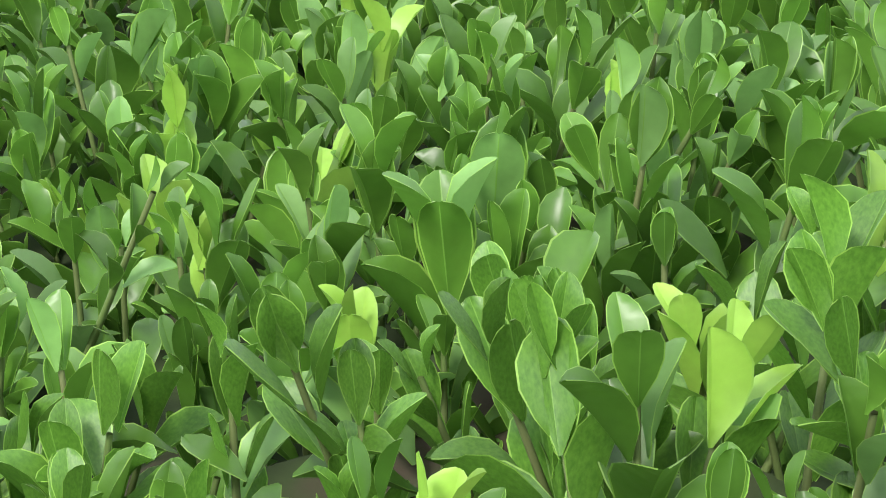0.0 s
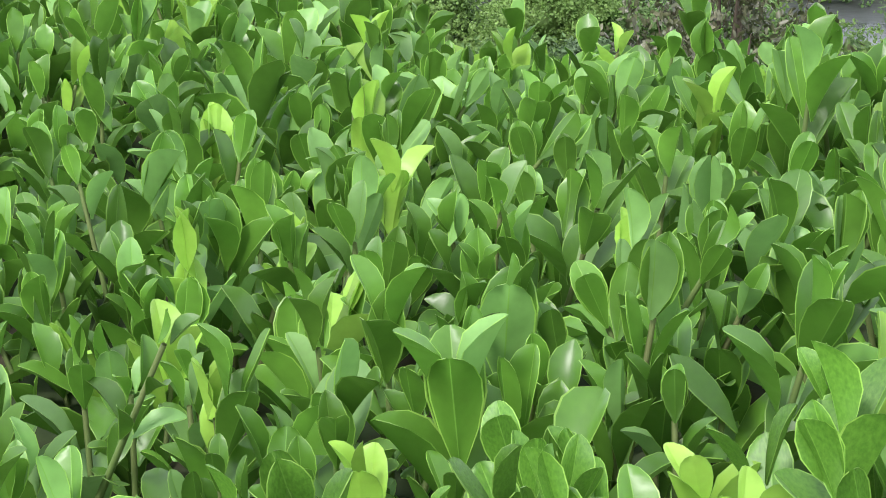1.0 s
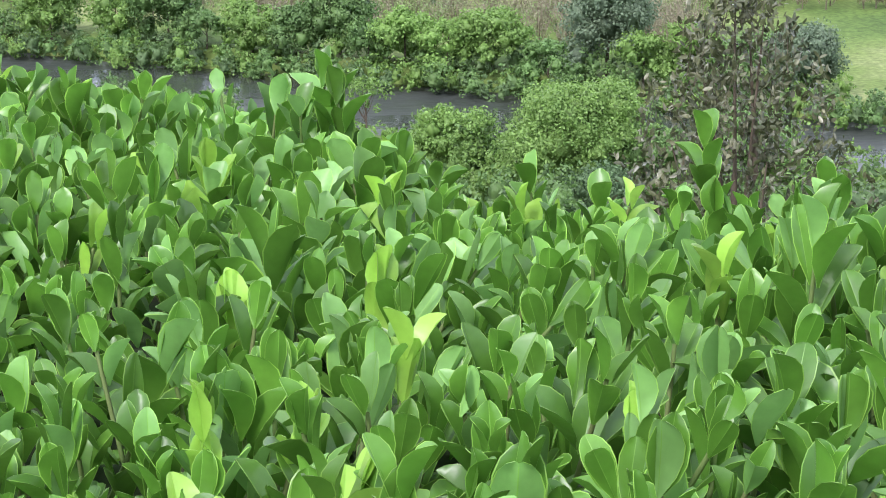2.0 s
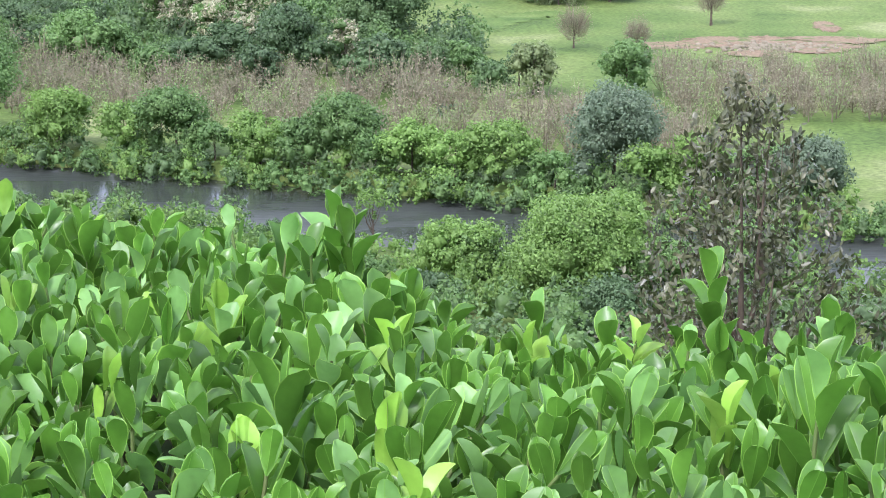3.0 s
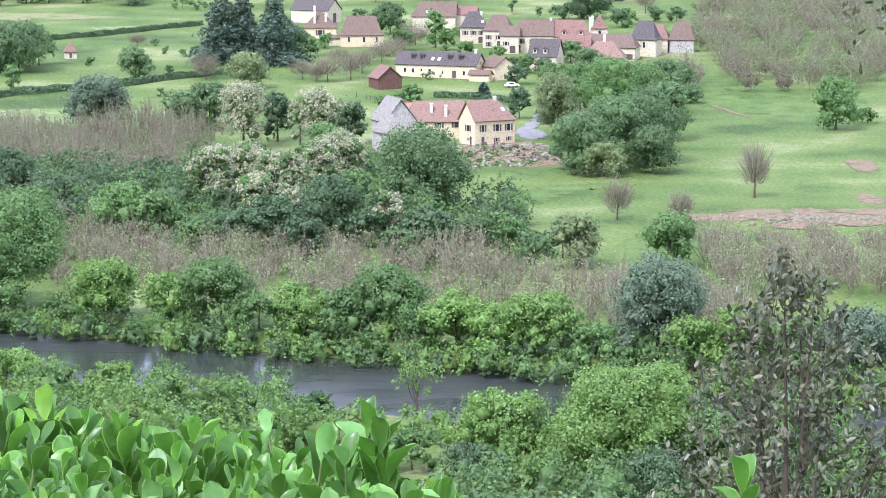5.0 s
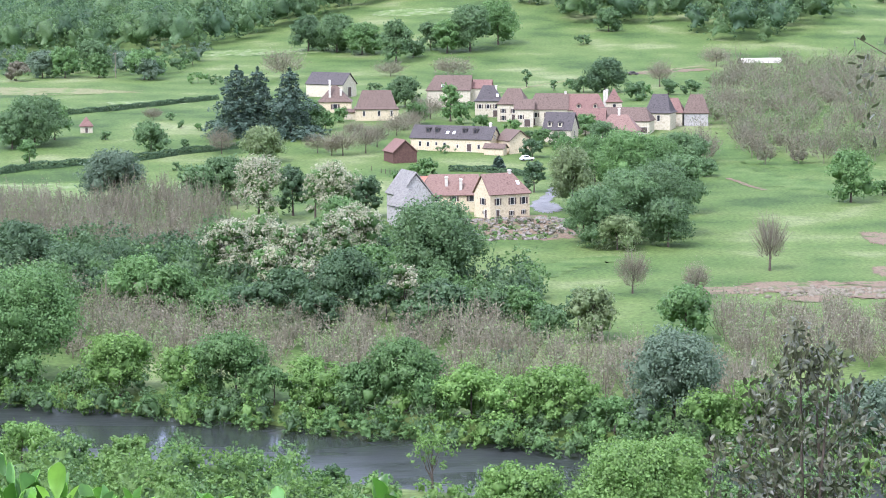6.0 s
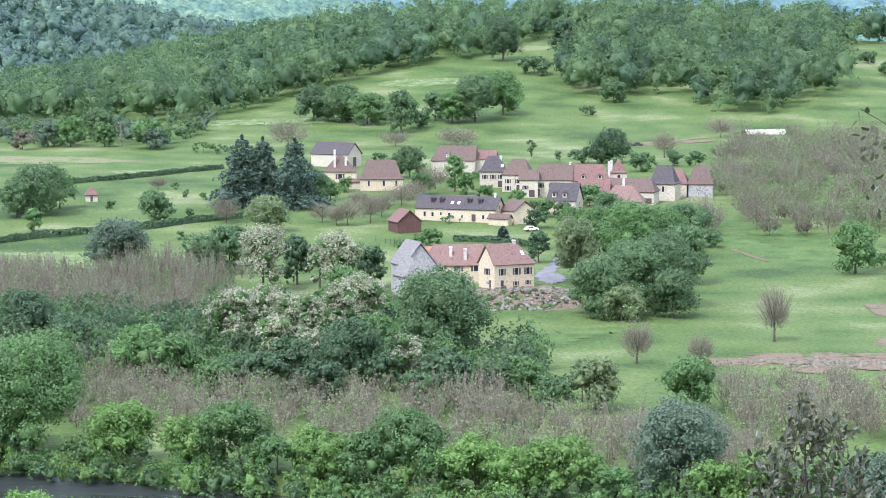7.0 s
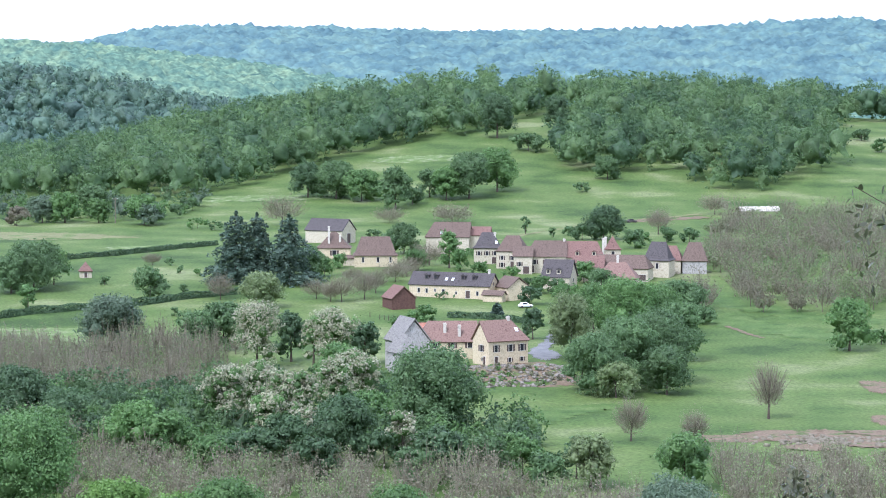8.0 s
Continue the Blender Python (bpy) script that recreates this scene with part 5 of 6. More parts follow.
BOX_STEM = material("box_stem", [(0.10, 0.17, 0.04), (0.13, 0.15, 0.055)], scale=30, rough=0.7)
# Near-black base colour puts the shade between the leaves into the inner twigs.
HEDGE_SHADE = material("hedge_twigs_in_shade", [(0.012, 0.022, 0.008), (0.03, 0.05, 0.015), (0.05, 0.04, 0.025)], scale=25, rough=0.95, bump=1.0, bump_scale=60)


def hedge_tip(x, y):
    """Height of the leaf tips of the trimmed top."""
    z = 67.698 - 0.058 * (y - 0.85) + 0.13 * x * step((1.35 - y) / 0.3) + 0.012 * math.sin(9 * x + 3) * math.sin(7 * y)
    z += 0.011 * float(step((-0.10 - x) / 0.1) * step((y - 1.15) / 0.3))
    back = 1.74 - 0.22 * float(step((x + 0.2) / 0.35))
    return z - 0.35 * max(0.0, y - back + 0.12) ** 1.3 - 0.053 * float(step((x + 0.03) / 0.1) * step((y - 1.05) / 0.35))


def hedge_back(x):
    return 1.84 - 0.24 * float(step((x + 0.2) / 0.35))


LEAF_T = np.array([0, 0.12, 0.30, 0.52, 0.72, 0.87, 0.96, 1.0])
LEAF_W = np.array([0.10, 0.34, 0.72, 0.97, 0.98, 0.78, 0.47, 0.14])
LEAF_S = np.array([-1, -0.94, -0.03, 0.03, 0.94, 1])


def leaf_template(fold, curl, twist, fine=True):
    """One leaf of unit length along y and unit width, cupped along its midrib, with a thin pale rim: corners, faces, slots."""
    pick = slice(None) if fine else [0, 1, 2, 3, 4, 5, 7]
    T, S = np.meshgrid(LEAF_T[pick], LEAF_S if fine else np.array([-1, -0.93, 0, 0.93, 1]), indexing="ij")
    X = 0.5 * S * LEAF_W[pick][:, None]
    Z = 0.45 * fold * np.abs(X) + 0.9 * fold * X * X - curl * T ** 2 - 0.012 * (np.abs(S) > 0.98)
    Z = Z - 0.012 * (np.abs(S) < 0.1) + 0.02 * np.sin(7 * T + 20 * twist) * np.abs(S)
    X = X + twist * 0.18 * (T ** 2)
    V = np.stack([X, T, Z], -1).reshape(-1, 3)
    nr, nc = T.shape
    i = np.arange(nr * nc).reshape(nr, nc)
    F = np.stack([i[:-1, :-1], i[:-1, 1:], i[1:, 1:], i[1:, :-1]], -1).reshape(-1, 4)
    slots = np.tile([1, 0, 2, 0, 1] if fine else [1, 0, 0, 1], nr - 1)
    return V, F, slots


LEAF_FORMS = ((0.30, 0.08, 0.06), (0.45, 0.14, -0.08), (0.22, -0.05, 0.0), (0.5, 0.22, 0.12), (0.35, 0.0, -0.06), (0.65, 0.12, 0.03))
TEMPLATES = [leaf_template(*form, fine) for fine in (True, False) for form in LEAF_FORMS]


def hedge():
    rng = np.random.default_rng(11)
    top = thing("box_hedge", None, "clipped green boxwood hedge with glossy oval leaves on the terrace", "hedge", at=pose(0, 0, 66.9))
    near_mats, rest = [], [[] for _ in TEMPLATES]
    young = [[] for _ in TEMPLATES]
    dull = [[] for _ in TEMPLATES]
    stems_v, stems_f = [], []

    def add_leaf(base, along, normal, length, width, x, y, pale):
        across = np.cross(along, normal)
        m = np.stack([across * width, along * length, normal * length], 1)
        k = int(rng.integers(6)) + (6 if y > 1.1 or x == 9 else 0)
        if abs(x - 0.02) < 0.13 and 0.50 < y < 0.80 and len(near_mats) < 300 and not pale:
            near_mats.append((k, m, base))
        else:
            (young if pale else dull if rng.random() < 0.22 else rest)[k].append((m, base))

    def shoot(x, y, tip, lean, size, pairs, pale=False, phase=None):
        axis = np.array([lean[0], lean[1], 1.0])
        axis /= np.linalg.norm(axis)
        ref = np.cross(axis, (0.3, 1, 0.2))
        ref /= np.linalg.norm(ref)
        ref2 = np.cross(axis, ref)
        node = np.array([x, y, tip - 66.9]) - axis * size * 0.9
        ph = rng.uniform(0, 6.28) if phase is None else phase
        base = len(stems_v)
        foot = node - axis * (0.017 * pairs + 0.05)
        for p, r in ((foot, 0.0016), (node, 0.0009)):
            for q in range(5):
                a = q * 1.2566
                stems_v.append(p + r * (ref * math.cos(a) + ref2 * math.sin(a)))
        stems_f.extend((base + q, base + (q + 1) % 5, base + 5 + (q + 1) % 5, base + 5 + q) for q in range(5))
        for k in range(pairs):
            div = radians((8, 21, 35, 48, 60, 70)[min(k, 5)] + rng.normal() * 8)
            L = size * (0.82, 1.0, 1.05, 1.0, 0.95, 0.9)[min(k, 5)] * rng.uniform(0.82, 1.15)
            for side in (0, math.pi):
                a = ph + k * 1.5708 + side + rng.normal() * 0.25
                out = ref * math.cos(a) + ref2 * math.sin(a)
                dv = div + rng.normal() * 0.12
                along = axis * math.cos(dv) + out * math.sin(dv)
                normal = axis * math.sin(dv) - out * math.cos(dv)
                add_leaf(node + out * 0.002, along, normal, L, L * rng.uniform(0.39, 0.50) * (1.16 if y > 1.1 else 1), x, y, pale and k < 2)
            node = node - axis * rng.uniform(0.012, 0.018)

    gap = 0.028
    for gy in np.arange(0.30, 1.9, gap):
        for gx in np.arange(-0.62, 0.62, gap):
            x, y = gx + rng.uniform(-0.45, 0.45) * gap, gy + rng.uniform(-0.45, 0.45) * gap
            if y > hedge_back(x):
                continue
            near_view = abs(x - 0.02 * y) < 0.215 * y + 0.05
            if not near_view and rng.random() < 0.68:
                continue
            tip = hedge_tip(x, y) + rng.normal() * 0.008 - 0.010 + 0.02 * (rng.random() < 0.06)
            edge = max(0.0, y - hedge_back(x) + 0.15)
            lean = (rng.normal() * 0.22, rng.normal() * 0.22 + 1.5 * edge)
            shoot(x, y, tip, lean, rng.uniform(0.020, 0.033) * (0.86 if y < 0.78 else 1), 4, pale=rng.random() < 0.05)
    # shoots that stand clear of the trimmed top
    for x, y, z, s in ((-0.036, 1.461, 67.700, 0.032), (-0.030, 1.452, 67.690, 0.030), (-0.060, 1.47, 67.680, 0.030), (-0.050, 1.450, 67.668, 0.027), (0.199, 1.555, 67.640, 0.031), (-0.258, 1.673, 67.655, 0.026),
                       (-0.205, 1.62, 67.650, 0.028), (-0.150, 1.60, 67.655, 0.030), (-0.165, 1.61, 67.648, 0.028), (0.085, 1.50, 67.622, 0.028),
                       (0.265, 1.50, 67.620, 0.030), (0.225, 1.35, 67.640, 0.032), (0.018, 0.652, 67.722, 0.035), (0.038, 0.726, 67.716, 0.033),
                       (0.101, 0.714, 67.712, 0.034), (0.092, 0.816, 67.698, 0.034), (-0.064, 0.849, 67.698, 0.031), (0.162, 0.981, 67.722, 0.033),
                       (-0.118, 0.886, 67.680, 0.028), (0.068, 1.013, 67.700, 0.032)):
        shoot(x, y, z, (rng.normal() * 0.06, rng.normal() * 0.06), s, 5, phase=rng.choice([0.2, 1.4]))
    shoot(0.150, 1.46, 67.618, (0.3, -0.1), 0.024, 3, pale=True)
    shoot(-0.062, 0.845, 67.692, (0.05, 0.1), 0.028, 2, pale=True)
    # leaves deeper in the hedge
    for _ in range(2400):
        x, y = rng.uniform(-0.6, 0.6), rng.uniform(0.3, 1.8)
        if y > hedge_back(x) or abs(x) > 0.24 * y + 0.14:
            continue
        a, tilt = rng.uniform(0, 6.28), rng.uniform(0.2, 1.3)
        along = np.array([math.cos(a) * math.cos(tilt), math.sin(a) * math.cos(tilt), math.sin(tilt)])
        normal = np.cross(np.cross(along, (0, 0, 1.0)), along)
        normal /= np.linalg.norm(normal)
        L = rng.uniform(0.02, 0.03)
        add_leaf(np.array([x, y, hedge_tip(x, y) - 66.9 - rng.uniform(0.035, 0.075)]), along, normal, L, L * 0.46, 9, y, False)

    # leaves on the four sides
    for k in range(2600):
        side = k % 4
        t, z = rng.random(), rng.uniform(0.02, 0.98) ** 0.8
        x = (-0.66, 0.66)[side] if side < 2 else -0.66 + 1.32 * t
        y = 0.28 + (hedge_back(x) - 0.3) * t if side < 2 else (0.26 if side == 2 else hedge_back(x) - 0.01)
        out = np.array([(-1.0, 0, 0), (1.0, 0, 0), (0, -1.0, 0), (0, 1.0, 0)][side])
        along = out * rng.uniform(0.3, 1.0) + np.array([0, 0, rng.uniform(0.3, 1.0)]) + rng.normal(size=3) * 0.3
        along /= np.linalg.norm(along)
        normal = np.cross(np.cross(along, out + (0, 0, 0.01)), along)
        normal = normal / (np.linalg.norm(normal) + 1e-9)
        L = rng.uniform(0.028, 0.04)
        add_leaf(np.array([x, y, z * (hedge_tip(x, min(y, hedge_back(x) - 0.1)) - 66.9 - 0.06)]) - out * 0.012, along, normal, L, L * 0.48, 9, y, False)

    def joined(name, lists, mats, label):
        Vs, Fs, Ss, n0 = [], [], [], 0
        for (V, F, S), some in zip(TEMPLATES, lists):
            if not some:
                continue
            M, B = np.array([m for m, _ in some]), np.array([b for _, b in some])
            W = np.einsum("nij,vj->nvi", M, V) + B[:, None]
            Vs.append(W.reshape(-1, 3))
            Fs.append((F[None] + (np.arange(len(some)) * len(V))[:, None, None]).reshape(-1, 4) + n0)
            Ss.append(np.tile(S, len(some)))
            n0 += len(V) * len(some)
        ob = child(name, mesh_np(name, np.concatenate(Vs), np.concatenate(Fs), mats, np.concatenate(Ss), True), top, label)
        return tagged(ob, kind="stuff")

    joined("foliage", rest, [BOX_LEAF, BOX_RIM, BOX_RIB], "dense glossy green box leaves")
    joined("pale_foliage", dull, [BOX_PALE, BOX_RIM, BOX_RIB], "paler grey-green box leaves")
    joined("young_foliage", young, [BOX_YOUNG, BOX_RIM, BOX_YOUNG], "pale yellow-green young leaves")
    tagged(child("stemwork", mesh_np("stemwork", stems_v, stems_f, [BOX_STEM], smooth=True), top), kind="stuff")
    # closed sheet for the inside of the hedge, from the ground up, shade painted near-black
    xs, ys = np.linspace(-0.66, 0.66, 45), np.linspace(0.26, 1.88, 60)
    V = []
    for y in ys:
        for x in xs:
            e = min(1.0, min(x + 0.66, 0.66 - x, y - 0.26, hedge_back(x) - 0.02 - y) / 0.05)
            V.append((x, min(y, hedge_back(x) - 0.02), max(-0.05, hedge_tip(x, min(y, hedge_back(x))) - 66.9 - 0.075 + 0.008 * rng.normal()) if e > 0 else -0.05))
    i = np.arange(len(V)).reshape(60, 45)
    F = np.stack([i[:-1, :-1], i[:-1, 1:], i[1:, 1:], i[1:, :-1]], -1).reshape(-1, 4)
    child("inner_twig_mass", mesh_np("inner_twig_mass", V, F, [HEDGE_SHADE]), top, "dark sheet for the inner twigs with their shade painted in")
    meshes = [mesh_np("leaf", V, F, [BOX_LEAF, BOX_RIM, BOX_RIB], S, True) for V, F, S in TEMPLATES]
    for k, m, base in near_mats:
        ob = child("leaf", meshes[k], top)
        ob.matrix_basis = Matrix.Translation(base) @ Matrix(m.tolist()).to_4x4()


hedge()


# ---- groves and woods ----
def lattice(seed, x0, x1, y0, y1, gap, keep=lambda x, y: True):
    """Loosely spaced spots in a rectangle where keep holds."""
    rng = np.random.default_rng(seed)
    X, Y = np.meshgrid(np.arange(x0, x1, gap), np.arange(y0, y1, gap))
    X, Y = X + rng.uniform(-0.42, 0.42, X.shape) * gap, Y + rng.uniform(-0.42, 0.42, X.shape) * gap
    return [(float(x), float(y)) for x, y in zip(X.ravel(), Y.ravel()) if keep(x, y)]


def bank(x, y):
    return y + 0.466 * x


grove("walnut_grove", lattice(1, -100, 50, 345, 480, 4.9, lambda x, y: 366 < bank(x, y) < 418 - 0.25 * x + 8 * math.sin(x * 0.21) and abs(x) < 0.2 * y), 6.0, 6.0, 5, [L_BUD, L_BUD, L_OLIVE], "dense grove of grey-brown walnut trees coming into leaf", 56, 210, 0.2)
grove("poplar_grove", lattice(2, -125, -42, 520, 622, 4.2, lambda x, y: x < -46 - (y - 520) * 0.1 + 5 * math.sin(y * 0.2) and y < 612 + 6 * math.sin(x * 0.15)), 5.0, 8.0, 6, [L_BUD, L_BUD, L_OLIVE], "dense grove of bare brownish young trees", 40, 190, 0.19)
grove("orchard", lattice(3, 62, 185, 690, 1010, 11.6, lambda x, y: x > 72 + 0.14 * (y - 690) + 6 * math.sin(y * 0.06) and y < 950 + 0.5 * (x - 90) + 12 * math.sin(x * 0.11) and abs(x) < 0.19 * y), 11.5, 10.0, 7, [L_OLIVE, L_BUD, L_BUD], "hillside orchard of olive-brown budding trees", 90, 760, 0.25)
grove("river_thicket", lattice(4, 48, 110, 385, 432, 4.4, lambda x, y: bank(x, y) > 378), 6.0, 6.5, 8, [L_BUD, L_BUD, L_OLIVE], "thicket of bare brown trees beside the river", 70, 330, 0.17)


def wood_left(x, y):
    return y > np.interp(x, [-300, -158, -115, -88, -68, -49, -23, 19, 46, 61, 90], [1085, 1098, 1062, 1116, 1157, 1197, 1226, 1268, 1332, 1372, 1400]) and y < 1500


def wood_right(x, y):
    edge = np.interp(x, [41, 70, 107, 111, 124, 144, 162, 178], [1147, 1122, 1142, 1106, 1076, 1076, 1130, 1138])
    inside = np.interp(y, [1145, 1264, 1414], [43, 63, 93]) < x < np.interp(y, [1136, 1259, 1400], [180, 198, 228])
    return (inside and y > edge) or (x > 84 and y > 1384)


WOODS = [L_WOOD, L_WOOD_DARK, L_WOOD, L_WOOD_LIGHT]
woodland("hill_wood", lattice(11, -300, 92, 1035, 1475, 12.6, lambda x, y: wood_left(x, y) and abs(x) < 0.185 * y), 15, WOODS, 21, "dense green oak wood covering the hill", 640, 0.48, 1.1, 10, 4, 0.62)
woodland("crest_wood", lattice(12, 40, 300, 1072, 1475, 12.6, lambda x, y: wood_right(x, y) and abs(x) < 0.185 * y), 15, WOODS, 22, "rounded dark green wood on the hilltop", 640, 0.48, 1.1, 10, 4, 0.62)
woodland("field_edge_bushes", lattice(13, -190, -100, 990, 1060, 12), 9, [L_OAK, L_MID, L_GREY], 23, "bushes and small trees along the field edge", 240, 0.5, 0.8)
woodland("left_hill_wood", lattice(14, -380, -20, 1720, 2040, 16, lambda x, y: abs(x) < 0.19 * y), 17, [L_HAZY, L_HAZY, L_HAZY_DARK], 24, "wooded hill in the middle distance, tinted with painted haze", 110, 0.9, 0.9, 6, 4, 0.68)
# The haze over these woods is put into their colour and emission.
canopy("valley_wood", -570, 80, 2620, 3040, 3.6, 11, L_FAR_HAZE, 25, "wooded slope far off with haze painted in")
canopy("plateau_wood", -860, 860, 3480, 4400, 5.4, 14, L_RIDGE_HAZE, 26, "wooded ridge on the horizon with blue haze painted in")
# undergrowth that closes the river banks
woodland("bank_undergrowth", lattice(17, -85, 70, 295, 400, 2.7, lambda x, y: 337.5 < bank(x, y) < 348), 4.2, [L_MID, L_BRIGHT, L_OAK], 27, "dense bushes and brambles along the water edge", 260, 0.2, 0.9, 5)
woodland("terrace_wood", lattice(18, -60, 58, 222, 258, 6.0), 8.0, [L_MID, L_OAK, L_MID], 28, "leafy wood at the foot of the cliff", 340, 0.27, 0.8)
woodland("near_bank_wood", lattice(20, -68, 58, 245, 305, 5.0, lambda x, y: bank(x, y) < 294 and (x < -12 or x > 4) and y > 256 - 0.2 * x), 7.0, [L_BRIGHT, L_BRIGHT, L_MID], 30, "leafy thicket on the near river bank", 620, 0.22, 0.85)
woodland("bank_bushes", lattice(19, -70, 60, 250, 325, 3.4, lambda x, y: 284 < bank(x, y) < 301), 3.2, [L_BRIGHT, L_BRIGHT, L_MID], 29, "low bushes on the near river bank", 130, 0.19, 0.7, 4)
# thickets between the groves
woodland("hedgerow_thicket", lattice(51, -84, 20, 432, 472, 5.2, lambda x, y: 436 - 0.15 * x < y < 470 - 0.1 * x and abs(x) < 0.19 * y), 7.0, [L_DARK, L_OAK, L_MID, L_OAK], 52, "dense dark shrubs between the groves", 460, 0.27, 0.85)
woodland("field_thicket", lattice(53, -102, -46, 472, 520, 6.2, lambda x, y: abs(x) < 0.19 * y), 8.0, [L_DARK, L_OAK, L_MID], 54, "dense green shrubs below the young trees", 460, 0.29, 0.85)
woodland("locust_undergrowth", lattice(55, -48, -8, 478, 556, 6.5), 5.0, [L_OAK, L_MID, L_DARK], 56, "leafy undergrowth among the flowering trees", 330, 0.28, 0.85)


# ---- fields, banks and lines in the valley ----
def clipped_hedge(name, pts, w, h, seed, label, mat=None):
    """A trimmed field hedge that follows the ground through the given points: a leafy strip, uneven along its top."""
    rng = np.random.default_rng(seed)
    Ps, Ns = [], []
    for (x0, y0), (x1, y1) in zip(pts[:-1], pts[1:]):
        length = math.hypot(x1 - x0, y1 - y0)
        n = int(length * (w + 2 * h) * 26)
        t, a = rng.random(n), rng.uniform(0, np.pi, n)
        nx, ny = -(y1 - y0) / length, (x1 - x0) / length
        side = np.cos(a) * w * 0.5
        X, Y = x0 + t * (x1 - x0) + nx * side, y0 + t * (y1 - y0) + ny * side
        up = np.minimum(1, np.sin(a) * 1.6) * h * (1 + 0.12 * np.sin(t * length * 0.7) + 0.06 * rng.normal(size=n)) * np.where(np.sin(a) > 0.75, 1, rng.random(n))
        Ps.append(np.stack([X, Y, ground(X, Y) + up], -1))
        Ns.append(np.stack([nx * np.cos(a), ny * np.cos(a), np.sin(a)], -1))
    V, F = leaf_quads(np.concatenate(Ps), np.concatenate(Ns), 0.34, rng, 0.4)
    return thing(name, mesh_np(name, V, F, [mat or L_DARK]), label, "hedge", kind="stuff")


HEDGE_A = [(-124.6, 670.0), (-112.1, 686.0), (-96.4, 696.0), (-86.3, 703.0), (-73.5, 718.0), (-58.4, 731.0)]
HEDGE_B = [(-125.2, 824.0), (-110.4, 839.0), (-95.4, 857.0), (-79.2, 879.0)]
HEDGE_C = [(1.2, 677.0), (10.1, 677.0), (21.2, 667.0), (26.1, 657.0)]
HEDGE_D = [(7.3, 849.0), (12.3, 829.0), (17.5, 811.0)]
for px, py, rx, ry, lift, seed in ((58, 468, 10, 6, 0.07, 1), (71, 471, 11, 8, 0.10, 12), (83, 464, 9, 6, 0.13, 13), (66, 459, 6, 3, 0.16, 14), (90, 474, 8, 5, 0.19, 15)):
    draped("earth_patch", EARTH, px, py, rx, ry, "patch of bare churned brown earth on the meadow", "earth", lift=lift, seed=seed, ragged=0.42)
draped("earth_patch", EARTH, 94.3, 548.0, 3.7, 9.5, "small patch of bare earth on the meadow", "earth", seed=2, ragged=0.25)
draped("earth_patch", EARTH, 86.7, 494.0, 2.8, 6.5, "small patch of bare earth on the meadow", "earth", seed=3, ragged=0.25)
draped("flower_meadow", FLOWERY, -98.2, 645.0, 32.5, 15.5, "meadow strip white with flowers", "meadow", seed=4, ragged=0.15)
draped("dry_meadow", STUBBLE, -145, 915.0, 36, 16, "dry tan strip of meadow", "meadow", seed=5, ragged=0.2)
draped("flower_meadow", FLOWERY, -92.2, 1072.0, 33, 12, "pale flowering hillside strip", "meadow", seed=6, ragged=0.2)
draped("flower_meadow", FLOWERY, -6.3, 1180.0, 30, 10, "pale flowering hillside strip", "meadow", seed=7, ragged=0.2)
draped("flower_meadow", FLOWERY, -104.2, 866.0, 15.6, 9.0, "pale flowering strip beside the hedge", "meadow", seed=9, ragged=0.2)
draped("drive", GRAVEL, 23.6, 586.0, 3.6, 12.0, "grey gravel drive beside the farmhouse", "drive", seed=10, ragged=0.1)

clipped_hedge("field_hedge", HEDGE_A, 1.6, 1.7, 41, "long clipped dark hedge across the lawn")
clipped_hedge("field_hedge", HEDGE_B, 1.4, 1.5, 42, "clipped dark hedge along the upper field")
clipped_hedge("garden_hedge", HEDGE_C, 1.2, 1.4, 43, "clipped hedge behind the farmhouse lawn")
clipped_hedge("garden_hedge", HEDGE_D, 1.4, 1.8, 44, "green clipped hedge by the village gardens", L_MID)


# ---- evergreen oaks on the slope below the terrace ----
OAK_LEAF = material("evergreen_oak_leaf", [(0.046, 0.060, 0.024), (0.080, 0.088, 0.042), (0.15, 0.15, 0.085)], scale=2.5, rough=0.4, translucent=0.12, island=0.3, spec=0.5, fine=(30, 0.15))


